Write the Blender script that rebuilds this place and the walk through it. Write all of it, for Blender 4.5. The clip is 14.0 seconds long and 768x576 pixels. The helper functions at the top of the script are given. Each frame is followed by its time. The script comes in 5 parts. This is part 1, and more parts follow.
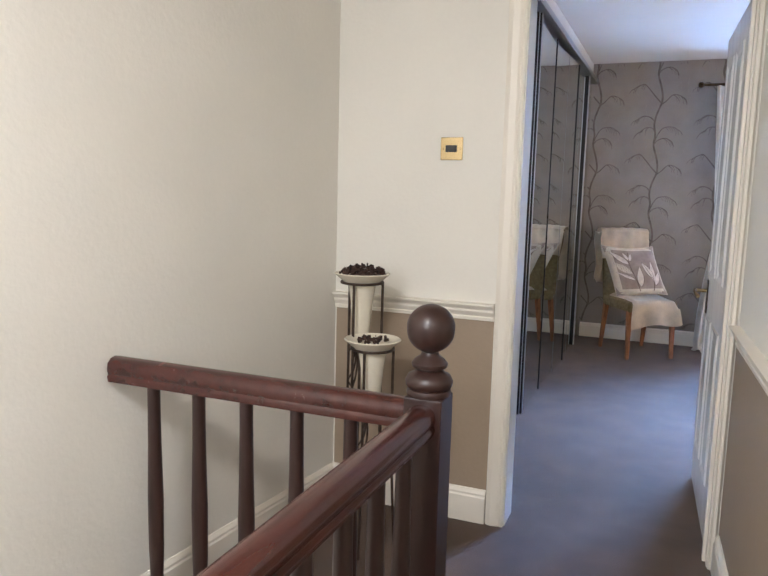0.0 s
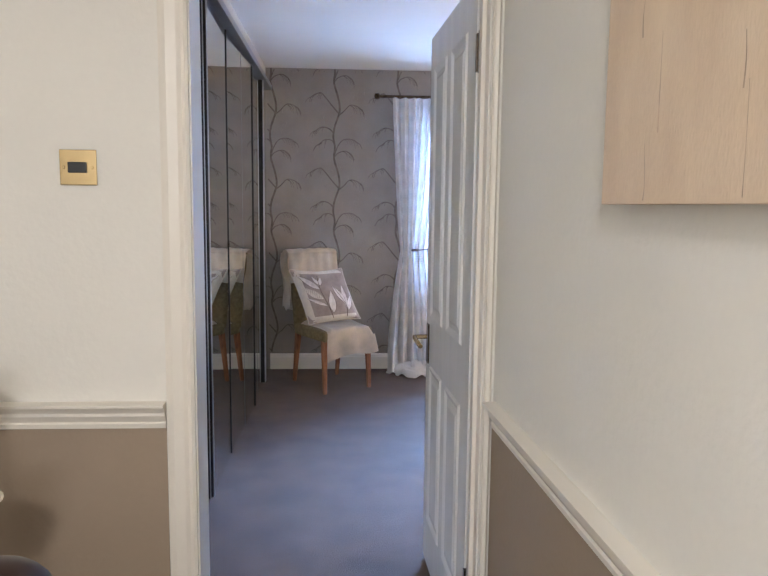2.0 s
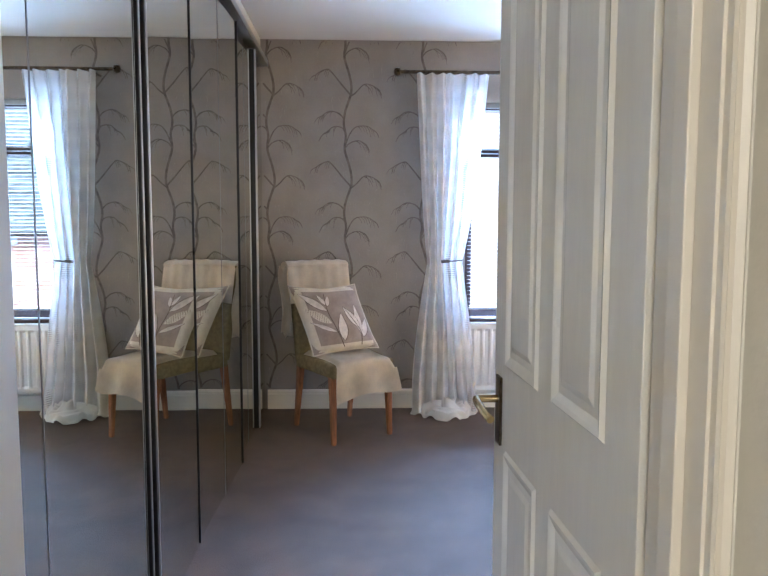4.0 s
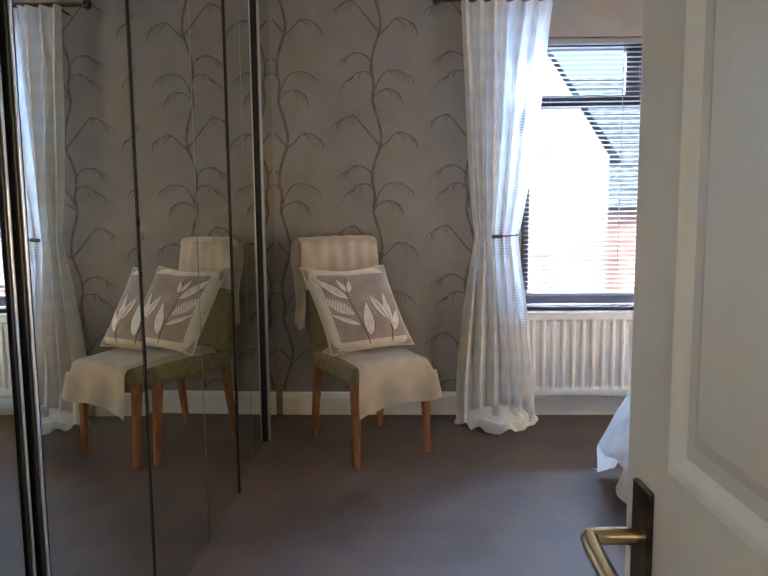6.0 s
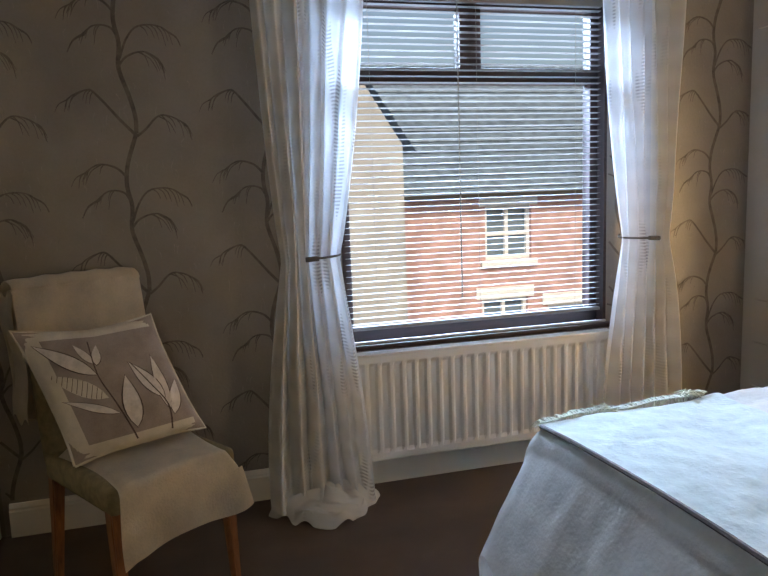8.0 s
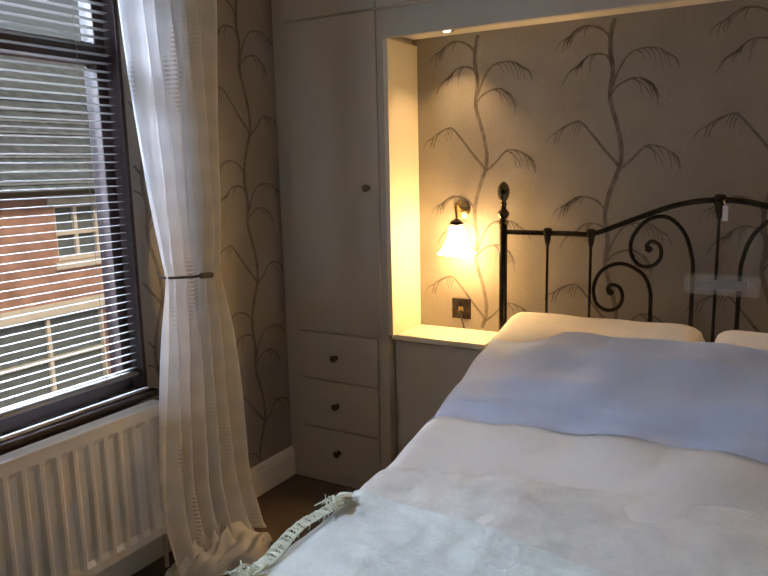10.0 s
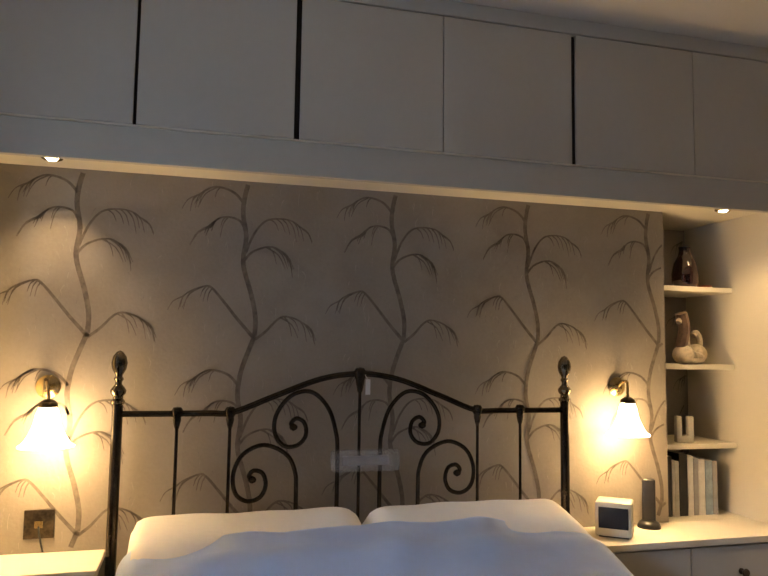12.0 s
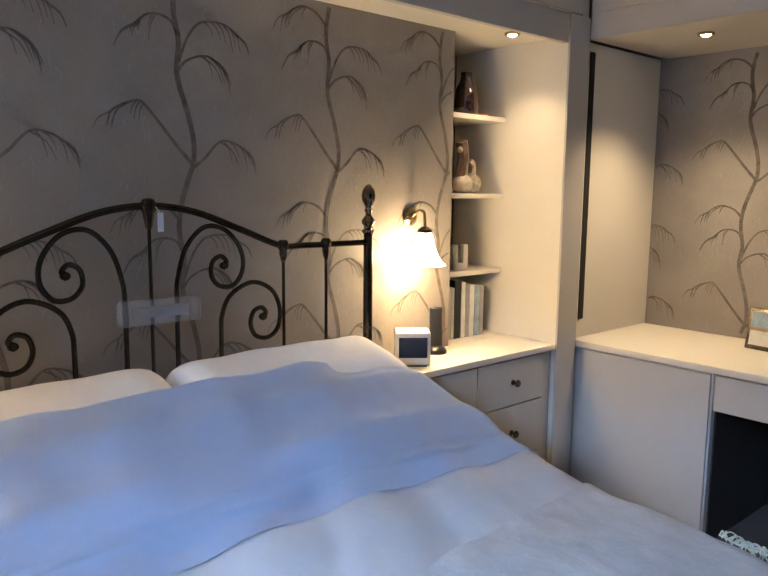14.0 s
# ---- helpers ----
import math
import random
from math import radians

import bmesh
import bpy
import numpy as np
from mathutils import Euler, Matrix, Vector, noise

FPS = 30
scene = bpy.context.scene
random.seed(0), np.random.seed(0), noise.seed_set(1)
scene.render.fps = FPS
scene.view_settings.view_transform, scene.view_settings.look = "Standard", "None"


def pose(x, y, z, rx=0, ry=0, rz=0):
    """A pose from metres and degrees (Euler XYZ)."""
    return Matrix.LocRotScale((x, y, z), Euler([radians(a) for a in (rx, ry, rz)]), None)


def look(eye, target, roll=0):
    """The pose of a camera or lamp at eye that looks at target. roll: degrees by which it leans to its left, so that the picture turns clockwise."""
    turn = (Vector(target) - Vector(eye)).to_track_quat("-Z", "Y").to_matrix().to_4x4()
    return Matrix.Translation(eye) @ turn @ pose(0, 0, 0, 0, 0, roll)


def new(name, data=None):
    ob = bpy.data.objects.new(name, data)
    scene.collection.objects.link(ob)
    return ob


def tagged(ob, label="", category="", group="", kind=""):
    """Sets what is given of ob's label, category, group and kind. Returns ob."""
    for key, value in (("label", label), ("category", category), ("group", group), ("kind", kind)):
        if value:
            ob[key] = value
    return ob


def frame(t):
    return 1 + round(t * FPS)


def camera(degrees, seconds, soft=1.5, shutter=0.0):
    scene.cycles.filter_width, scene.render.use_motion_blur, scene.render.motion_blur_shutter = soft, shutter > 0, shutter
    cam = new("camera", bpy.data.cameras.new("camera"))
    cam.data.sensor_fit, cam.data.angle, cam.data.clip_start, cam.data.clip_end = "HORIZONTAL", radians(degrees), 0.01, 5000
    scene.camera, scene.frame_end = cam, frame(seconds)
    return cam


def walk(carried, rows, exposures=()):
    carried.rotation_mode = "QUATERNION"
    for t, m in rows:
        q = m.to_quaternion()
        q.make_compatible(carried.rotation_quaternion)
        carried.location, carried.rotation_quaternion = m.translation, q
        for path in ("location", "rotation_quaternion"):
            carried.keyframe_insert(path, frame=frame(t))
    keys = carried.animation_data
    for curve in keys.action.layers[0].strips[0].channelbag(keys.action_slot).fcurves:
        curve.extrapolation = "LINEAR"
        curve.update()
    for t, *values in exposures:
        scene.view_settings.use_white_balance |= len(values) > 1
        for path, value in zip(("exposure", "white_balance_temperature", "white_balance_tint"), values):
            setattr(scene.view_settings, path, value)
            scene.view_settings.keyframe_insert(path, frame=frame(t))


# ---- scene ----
cam = camera(56.8, 14.0)
PATH = [
    (0, (0.34, -0.249, 1.304), (-0.407, 1.587, 1.036), 1.5),
    (0.5, (0.254, -0.044, 1.325), (-0.188, 1.883, 1.017), 1.0),
    (1, (0.193, 0.138, 1.353), (0.009, 2.105, 1.039), 0.8),
    (1.5, (0.143, 0.34, 1.403), (0.144, 2.321, 1.126), 0.6),
    (2, (0.164, 0.614, 1.389), (0.285, 2.597, 1.16), 0.6),
    (2.5, (0.18, 0.903, 1.382), (0.305, 2.89, 1.189), 0.7),
    (3, (0.167, 1.236, 1.353), (0.28, 3.225, 1.176), 0.4),
    (3.2, (0.166, 1.345, 1.343), (0.283, 3.334, 1.169), 0.2),
    (5.3, (0.25, 2.304, 1.194), (0.229, 4.293, 0.985), -0.4),
    (5.5, (0.259, 2.386, 1.198), (0.233, 4.374, 0.982), -0.6),
    (6, (0.27, 2.605, 1.214), (0.214, 4.59, 0.977), -0.5),
    (6.5, (0.251, 2.871, 1.231), (0.248, 4.856, 0.986), -0.9),
    (7, (0.233, 3.138, 1.238), (0.435, 5.111, 0.979), -1.2),
    (7.2, (0.245, 3.253, 1.242), (0.511, 5.218, 0.979), -1.3),
    (9.3, (0.417, 4.373, 1.394), (1.634, 5.923, 1.055), -2.2),
    (9.5, (0.448, 4.481, 1.389), (1.807, 5.907, 1.045), -1.9),
    (10, (0.542, 4.657, 1.383), (2.24, 5.659, 1.048), -1.3),
    (10.5, (0.655, 4.881, 1.353), (2.562, 5.393, 1.036), -0.6),
    (11, (0.708, 5.095, 1.361), (2.687, 5.227, 1.105), -0.1),
    (11.5, (0.717, 5.301, 1.36), (2.703, 5.079, 1.287), 0.5),
    (12, (0.822, 5.439, 1.333), (2.745, 4.921, 1.506), 0.8),
    (12.5, (0.923, 5.524, 1.328), (2.756, 4.786, 1.639), 0.9),
    (13, (1.034, 5.639, 1.316), (2.782, 4.695, 1.548), 1.0),
    (13.5, (1.154, 5.704, 1.303), (2.808, 4.58, 1.266), 0.6),
    (14, (1.297, 5.654, 1.298), (2.797, 4.36, 1.027), 0.6),
]
EXPOSURES = [(0.0, 2.15, 5350, 12), (0.5, 2.45, 5350, 12), (1.0, 2.25, 5350, 13), (1.5, 2.15, 5400, 13), (2.0, 2.0, 5400, 13), (2.5, 2.15, 5450, 13), (3.2, 2.15, 5600, 10), (5.3, 1.75, 6000, 7), (6.5, 1.45, 6700, 7), (7.2, 1.15, 7100, 7),
             (9.3, -0.4, 8400, 10), (10.0, -0.4, 9300, 13), (10.5, -0.2, 8600, 12), (11.0, -0.15, 7300, 10), (11.5, -0.35, 7400, 10), (12.0, -0.4, 7700, 10), (12.5, -0.25, 7600, 10), (13.0, 0.0, 7000, 9), (14.0, 0.0, 6000, 9)]
walk(cam, [(t, look(e, g, r)) for t, e, g, r in PATH], EXPOSURES)

# ---- light ----
world = bpy.data.worlds.new("sky")
scene.world = world
world.use_nodes = True
_bg = world.node_tree.nodes["Background"]
_sky = world.node_tree.nodes.new("ShaderNodeTexSky")
_sky.sky_type, _sky.sun_disc = "NISHITA", False
_sky.sun_elevation, _sky.sun_rotation = radians(38), radians(150)
_sky.air_density, _sky.dust_density = 1.0, 3.0
world.node_tree.links.new(_sky.outputs[0], _bg.inputs[0])
_bg.inputs[1].default_value = 0.12


def lamp(name, kind, m, energy, colour=(1, 1, 1), **more):
    d = bpy.data.lights.new(name, kind)
    d.energy, d.color = energy, colour
    for k, v in more.items():
        if k == "size":
            d.size = v
        elif k == "size_y":
            d.size_y = v
        elif k == "angle":
            d.angle = v
        elif k == "radius":
            d.shadow_soft_size = v
        elif k == "spot":
            d.spot_size, d.spot_blend = radians(v), 1.0
    o = new(name, d)
    o.matrix_world = m
    return o


lamp("sun", "SUN", look((0, 0, 8), (3.5, 9, 0)), 2.9, (1, 0.96, 0.9), angle=radians(12))
_w = lamp("window_daylight", "AREA", look((1.6, 10.0, 3.95), (1.2, 4.6, 0.5)), 6800, (0.41, 0.61, 1.0), size=4.5)
_w.data.shape, _w.data.size_y = "RECTANGLE", 1.4
WARM = (1.0, 0.66, 0.33)
SPOT_AT = [(3.09, 5.86, 1.868), (3.10, 3.47, 1.868), (2.606, 2.95, 1.876)]
for p, e in zip(SPOT_AT, (12, 12, 48)):
    lamp("spot_lamp", "SPOT", look((p[0], p[1], p[2] - 0.02), (p[0] + 0.05, p[1] - 0.01, 0)), e, (1.0, 0.72, 0.42), radius=0.015, spot=110)
SCONCE_AT = [(3.23, 5.86, 1.205, 1), (3.23, 3.868, 1.205, -1)]
for x, y, z, s in SCONCE_AT:
    lamp("sconce_lamp", "POINT", pose(x - 0.105, y - 0.02 * s, z - 0.15), 5.6, WARM, radius=0.02)
# Unseen ceiling lamp, assumed so that the landing is lit from above.
lamp("assumed_ceiling_lamp", "AREA", look((-0.25, -0.7, 2.36), (-0.1, -0.2, 0)), 12, (1.0, 0.885, 0.71), size=0.3)
# Fill lamp added at the landing's back wall, where no window is built.
lamp("landing_fill_light", "AREA", look((-0.4, -1.38, 1.7), (-0.4, 2.4, 1.0)), 5, (1.0, 0.925, 0.81), size=0.8)


# ---- materials ----
def mat(name, base, rough=0.6, metal=0.0, noise_scale=8.0, amount=0.06, bump=0.0, bump_scale=120.0, dark=None, stretch=None, coat=0.0, sheen=0.0):
    m = bpy.data.materials.new(name)
    m.use_nodes = True
    n, l = m.node_tree.nodes, m.node_tree.links
    b = n["Principled BSDF"]
    b.inputs["Roughness"].default_value, b.inputs["Metallic"].default_value = rough, metal
    b.inputs["Coat Weight"].default_value = coat
    b.inputs["Sheen Weight"].default_value = sheen
    tc = n.new("ShaderNodeTexCoord")
    mp = n.new("ShaderNodeMapping")
    l.new(tc.outputs["Object"], mp.inputs[0])
    if stretch:
        mp.inputs["Scale"].default_value = stretch
    big, fine = n.new("ShaderNodeTexNoise"), n.new("ShaderNodeTexNoise")
    big.inputs["Scale"].default_value, big.inputs["Detail"].default_value = noise_scale, 5
    fine.inputs["Scale"].default_value, fine.inputs["Detail"].default_value = bump_scale, 3
    l.new(mp.outputs[0], big.inputs[0]), l.new(mp.outputs[0], fine.inputs[0])
    add = n.new("ShaderNodeMath")
    add.operation = "MULTIPLY_ADD"
    add.inputs[1].default_value = 0.3
    l.new(fine.outputs[0], add.inputs[0]), l.new(big.outputs[0], add.inputs[2])
    ramp = n.new("ShaderNodeValToRGB")
    lo = dark or tuple(c * (1 - 2 * amount) for c in base)
    hi = tuple(min(1, c * (1 + amount)) for c in base)
    ramp.color_ramp.elements[0].position, ramp.color_ramp.elements[1].position = 0.42, 0.85
    ramp.color_ramp.elements[0].color, ramp.color_ramp.elements[1].color = (*lo, 1), (*hi, 1)
    l.new(add.outputs[0], ramp.inputs[0]), l.new(ramp.outputs[0], b.inputs["Base Color"])
    rr = n.new("ShaderNodeMath")
    rr.operation = "MULTIPLY_ADD"
    rr.inputs[1].default_value, rr.inputs[2].default_value = 0.12, max(0.0, rough - 0.06)
    l.new(big.outputs[0], rr.inputs[0]), l.new(rr.outputs[0], b.inputs["Roughness"])
    if bump:
        bp = n.new("ShaderNodeBump")
        bp.inputs["Strength"].default_value, bp.inputs["Distance"].default_value = bump, 0.004
        l.new(fine.outputs[0], bp.inputs["Height"]), l.new(bp.outputs[0], b.inputs["Normal"])
    return m


CREAM = mat("cream_wall_paint", (0.79, 0.76, 0.69), 0.75, bump=0.25, bump_scale=60, amount=0.02, noise_scale=2.0)
TAN = mat("tan_wall_paint", (0.34, 0.265, 0.19), 0.7, bump=0.25, bump_scale=60, amount=0.03, noise_scale=2.0)
GLOSS = mat("white_gloss_paint", (0.80, 0.75, 0.66), 0.40, bump=0.01, bump_scale=12, amount=0.012, noise_scale=3.0)
DOOR = mat("white_door_paint", (0.78, 0.76, 0.71), 0.22, bump=0.12, bump_scale=14, amount=0.02, noise_scale=3.0, stretch=(4, 4, 1))
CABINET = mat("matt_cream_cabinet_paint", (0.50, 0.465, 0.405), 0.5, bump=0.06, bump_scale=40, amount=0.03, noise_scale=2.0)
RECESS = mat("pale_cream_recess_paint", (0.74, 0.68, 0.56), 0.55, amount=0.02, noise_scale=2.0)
CEILING = mat("ceiling_paint", (0.64, 0.60, 0.54), 0.85, amount=0.02, noise_scale=2.0)
CARPET = mat("brown_pile_carpet", (0.092, 0.052, 0.032), 0.9, amount=0.2, noise_scale=5.0, bump=1.0, bump_scale=260, sheen=0.12)
PAPER = mat("taupe_wallpaper", (0.285, 0.25, 0.215), 0.5, amount=0.07, noise_scale=5.0, bump=0.25, bump_scale=90)
PRINT = mat("wallpaper_branch_print", (0.155, 0.126, 0.105), 0.45, amount=0.2, noise_scale=30.0)
PRINT_PALE = mat("wallpaper_leaf_print", (0.315, 0.28, 0.243), 0.38, amount=0.15, noise_scale=30.0)
MAHOGANY = mat("dark_mahogany", (0.055, 0.014, 0.010), 0.25, amount=0.18, noise_scale=6.0, stretch=(6, 1, 6), coat=0.25)
MAHOGANY_POST = mat("dark_mahogany_post", (0.032, 0.014, 0.011), 0.38, amount=0.18, noise_scale=6.0, stretch=(6, 6, 1), coat=0.12)
IRON = mat("black_bronze_metal", (0.045, 0.036, 0.028), 0.25, 0.85, amount=0.3, noise_scale=20.0)
PEWTER = mat("dark_polished_finial", (0.20, 0.17, 0.13), 0.15, 1.0, amount=0.3, noise_scale=20.0)
WROUGHT = mat("brown_wrought_iron", (0.075, 0.052, 0.04), 0.5, 0.6, amount=0.3, noise_scale=30.0, bump=0.2)
BRASS = mat("polished_brass", (0.50, 0.38, 0.20), 0.25, 1.0, amount=0.06, noise_scale=10.0)
BRONZE = mat("dark_bronze", (0.10, 0.075, 0.05), 0.3, 0.9, amount=0.3, noise_scale=30.0)
BLACK = mat("black_plastic", (0.018, 0.018, 0.02), 0.3, amount=0.2)
# Near-black mirror backing; also stands in for shade in gaps and the kneehole.
BACKING_SHADE = mat("dark_backing_and_gap_shade", (0.02, 0.018, 0.016), 0.9, amount=0.2)
CHROME = mat("bright_aluminium_lip", (0.62, 0.62, 0.62), 0.3, 0.9, amount=0.1, noise_scale=30.0, stretch=(1, 1, 0.05))
ALU = mat("brushed_dark_aluminium", (0.26, 0.255, 0.25), 0.34, 0.9, amount=0.1, noise_scale=30.0, stretch=(1, 1, 0.05))
OAK = mat("red_beech_wood", (0.33, 0.135, 0.055), 0.4, amount=0.3, noise_scale=9.0, stretch=(6, 6, 0.7), bump=0.1)
SEATCLOTH = mat("olive_upholstery", (0.24, 0.19, 0.10), 0.9, amount=0.15, noise_scale=40.0, bump=0.4, bump_scale=300)
THROW = mat("cream_fleece", (0.78, 0.68, 0.54), 0.95, amount=0.10, noise_scale=9.0, bump=0.6, bump_scale=160, sheen=0.4)
CUSH = mat("taupe_cushion_satin", (0.30, 0.245, 0.215), 0.6, amount=0.15, noise_scale=14.0, bump=0.3, bump_scale=300)
CUSH_EDGE = mat("cream_cushion_border", (0.60, 0.54, 0.45), 0.8, amount=0.1, noise_scale=14.0, bump=0.3, bump_scale=300)
LEAF = mat("silver_leaf_applique", (0.62, 0.56, 0.52), 0.4, amount=0.1, noise_scale=30.0)
LEAF_DARK = mat("brown_leaf_stitching", (0.09, 0.06, 0.05), 0.7, amount=0.2, noise_scale=30.0)
DUVET = mat("white_cotton_duvet", (0.86, 0.83, 0.80), 0.85, amount=0.03, noise_scale=4.0, bump=0.15, bump_scale=40)
SHEET = mat("pale_blue_cotton_sheet", (0.62, 0.71, 0.88), 0.8, amount=0.03, noise_scale=4.0, bump=0.12, bump_scale=40)
PILLOWC = mat("cream_cotton_pillow", (0.82, 0.77, 0.69), 0.85, amount=0.03, noise_scale=4.0, bump=0.15, bump_scale=50)
SPREAD = mat("woven_cream_bedspread", (0.81, 0.78, 0.74), 0.9, amount=0.06, noise_scale=12.0, bump=0.35, bump_scale=80)
BEDTHROW = mat("pale_grey_green_throw", (0.80, 0.84, 0.81), 0.9, amount=0.05, noise_scale=12.0, bump=0.5, bump_scale=70)
FRINGE = mat("cream_fringe", (0.60, 0.62, 0.50), 0.9, amount=0.1, noise_scale=12.0, bump=0.5)
CERAMIC = mat("cream_glazed_ceramic", (0.74, 0.68, 0.55), 0.2, amount=0.03)
POTPOURRI = mat("dried_flower_bark", (0.06, 0.032, 0.024), 0.9, amount=0.5, noise_scale=40.0)
RADIATOR = mat("white_radiator_enamel", (0.74, 0.72, 0.68), 0.35, amount=0.02)
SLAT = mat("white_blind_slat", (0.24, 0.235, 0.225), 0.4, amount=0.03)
WINFRAME = mat("dark_brown_window_frame", (0.035, 0.017, 0.016), 0.5, amount=0.3, noise_scale=9.0, stretch=(1, 6, 6))
SILL = mat("painted_sill", (0.60, 0.60, 0.62), 0.3, amount=0.03)
CORD = mat("tieback_cord", (0.10, 0.085, 0.07), 0.8, amount=0.2)
GLASSBOTTLE = mat("dark_amber_glass_bottle", (0.03, 0.008, 0.006), 0.06, amount=0.2, coat=1.0)
CORAL = mat("coral_dish", (0.45, 0.16, 0.10), 0.4)
FIGURE = mat("cream_resin_ornament", (0.60, 0.50, 0.36), 0.5, amount=0.3, noise_scale=25.0)
FIGURE_BROWN = mat("brown_resin_ornament", (0.16, 0.10, 0.07), 0.5, amount=0.3, noise_scale=25.0)
PAGE = mat("white_book_cover", (0.62, 0.60, 0.56), 0.5, amount=0.1, noise_scale=20)
GREY = mat("grey_book_cover", (0.30, 0.29, 0.29), 0.5, amount=0.1, noise_scale=20)
BLUEBOOK = mat("blue_grey_book_cover", (0.28, 0.36, 0.42), 0.5, amount=0.2, noise_scale=20)
CANVAS = mat("cream_marbled_canvas", (0.70, 0.56, 0.40), 0.55, amount=0.04, noise_scale=5.0, dark=(0.62, 0.47, 0.33), stretch=(1, 3, 0.8), bump=0.2, bump_scale=90)
DRIP = mat("brown_paint_drip", (0.52, 0.37, 0.25), 0.5, amount=0.2, noise_scale=20.0)
BRICK = mat("red_brick_wall", (0.50, 0.30, 0.25), 0.9, amount=0.2, noise_scale=3.0, bump=0.3)
RENDERW = mat("cream_rendered_gable", (0.34, 0.31, 0.265), 0.9, amount=0.08, noise_scale=2.0)
SLATE = mat("blue_grey_slate_roof", (0.27, 0.34, 0.41), 0.6, amount=0.2, noise_scale=6.0)
STONE = mat("white_painted_stone", (0.70, 0.68, 0.64), 0.7, amount=0.05)
PANE = mat("grey_house_window", (0.16, 0.20, 0.23), 0.08, amount=0.1)
ASPHALT = mat("road_asphalt", (0.05, 0.05, 0.05), 0.9, amount=0.2)
PAVING = mat("grey_paving", (0.25, 0.24, 0.23), 0.9, amount=0.15)
TAG = mat("white_paper_tag", (0.7, 0.7, 0.7), 0.6)
LCD = mat("clock_display_glass", (0.012, 0.018, 0.035), 0.12)


def mirror_mat():
    m = bpy.data.materials.new("tinted_mirror")
    m.use_nodes = True
    n, l = m.node_tree.nodes, m.node_tree.links
    b = n["Principled BSDF"]
    b.inputs["Metallic"].default_value, b.inputs["Roughness"].default_value = 1.0, 0.012
    t = n.new("ShaderNodeTexNoise")
    t.inputs["Scale"].default_value = 1.2
    r = n.new("ShaderNodeValToRGB")
    r.color_ramp.elements[0].color, r.color_ramp.elements[1].color = (0.70, 0.73, 0.68, 1), (0.77, 0.79, 0.73, 1)
    l.new(t.outputs[0], r.inputs[0]), l.new(r.outputs[0], b.inputs["Base Color"])
    return m


def glass_mat():
    m = bpy.data.materials.new("window_glass")
    m.use_nodes = True
    b = m.node_tree.nodes["Principled BSDF"]
    b.inputs["Transmission Weight"].default_value, b.inputs["Roughness"].default_value, b.inputs["IOR"].default_value = 1.0, 0.0, 1.02
    return m


def film_mat():
    m = bpy.data.materials.new("clear_plastic_wrap")
    m.use_nodes = True
    b = m.node_tree.nodes["Principled BSDF"]
    b.inputs["Transmission Weight"].default_value, b.inputs["Roughness"].default_value, b.inputs["IOR"].default_value = 0.82, 0.18, 1.15
    b.inputs["Base Color"].default_value = (0.82, 0.80, 0.79, 1)
    return m


def voile_mat(name, colour, amount, through_=0.5):
    m = bpy.data.materials.new(name)
    m.use_nodes = True
    n, l = m.node_tree.nodes, m.node_tree.links
    n.remove(n["Principled BSDF"])
    out = n["Material Output"]
    d, t, x, mix, mix2 = (n.new("ShaderNode" + k) for k in ("BsdfDiffuse", "BsdfTranslucent", "BsdfTransparent", "MixShader", "MixShader"))
    tc, wv, ramp = n.new("ShaderNodeTexCoord"), n.new("ShaderNodeTexWave"), n.new("ShaderNodeValToRGB")
    wv.bands_direction = "Z"
    wv.inputs["Scale"].default_value, wv.inputs["Distortion"].default_value = 3.0, 1.0
    ramp.color_ramp.elements[0].color = (*[c * 0.94 for c in colour], 1)
    ramp.color_ramp.elements[1].color = (*colour, 1)
    l.new(tc.outputs["Object"], wv.inputs[0]), l.new(wv.outputs[0], ramp.inputs[0])
    l.new(ramp.outputs[0], d.inputs[0]), l.new(ramp.outputs[0], t.inputs[0])
    mix.inputs[0].default_value = through_
    l.new(d.outputs[0], mix.inputs[1]), l.new(t.outputs[0], mix.inputs[2])
    # ladders of drawn threads woven into the cloth
    rungs, patch, cut = n.new("ShaderNodeTexWave"), n.new("ShaderNodeTexNoise"), n.new("ShaderNodeMath")
    rungs.bands_direction = "Z"
    rungs.inputs["Scale"].default_value, rungs.inputs["Distortion"].default_value = 22.0, 0.5
    stretch = n.new("ShaderNodeMapping")
    stretch.inputs["Scale"].default_value = (14.0, 14.0, 3.0)
    patch.inputs["Scale"].default_value, patch.inputs["Detail"].default_value = 1.0, 1.0
    step = n.new("ShaderNodeMapRange")
    step.inputs["From Min"].default_value, step.inputs["From Max"].default_value = 0.60, 0.68
    step.inputs["To Min"].default_value, step.inputs["To Max"].default_value = 0.0, -0.38 * (1.0 if amount < 0.9 else 0.35)
    l.new(tc.outputs["Object"], rungs.inputs[0]), l.new(tc.outputs["Object"], stretch.inputs[0]), l.new(stretch.outputs[0], patch.inputs[0])
    l.new(patch.outputs[0], step.inputs["Value"])
    cut.operation = "MULTIPLY_ADD"
    cut.inputs[2].default_value = amount
    l.new(rungs.outputs[0], cut.inputs[0]), l.new(step.outputs[0], cut.inputs[1]), l.new(cut.outputs[0], mix2.inputs[0])
    l.new(x.outputs[0], mix2.inputs[1]), l.new(mix.outputs[0], mix2.inputs[2]), l.new(mix2.outputs[0], out.inputs[0])
    return m


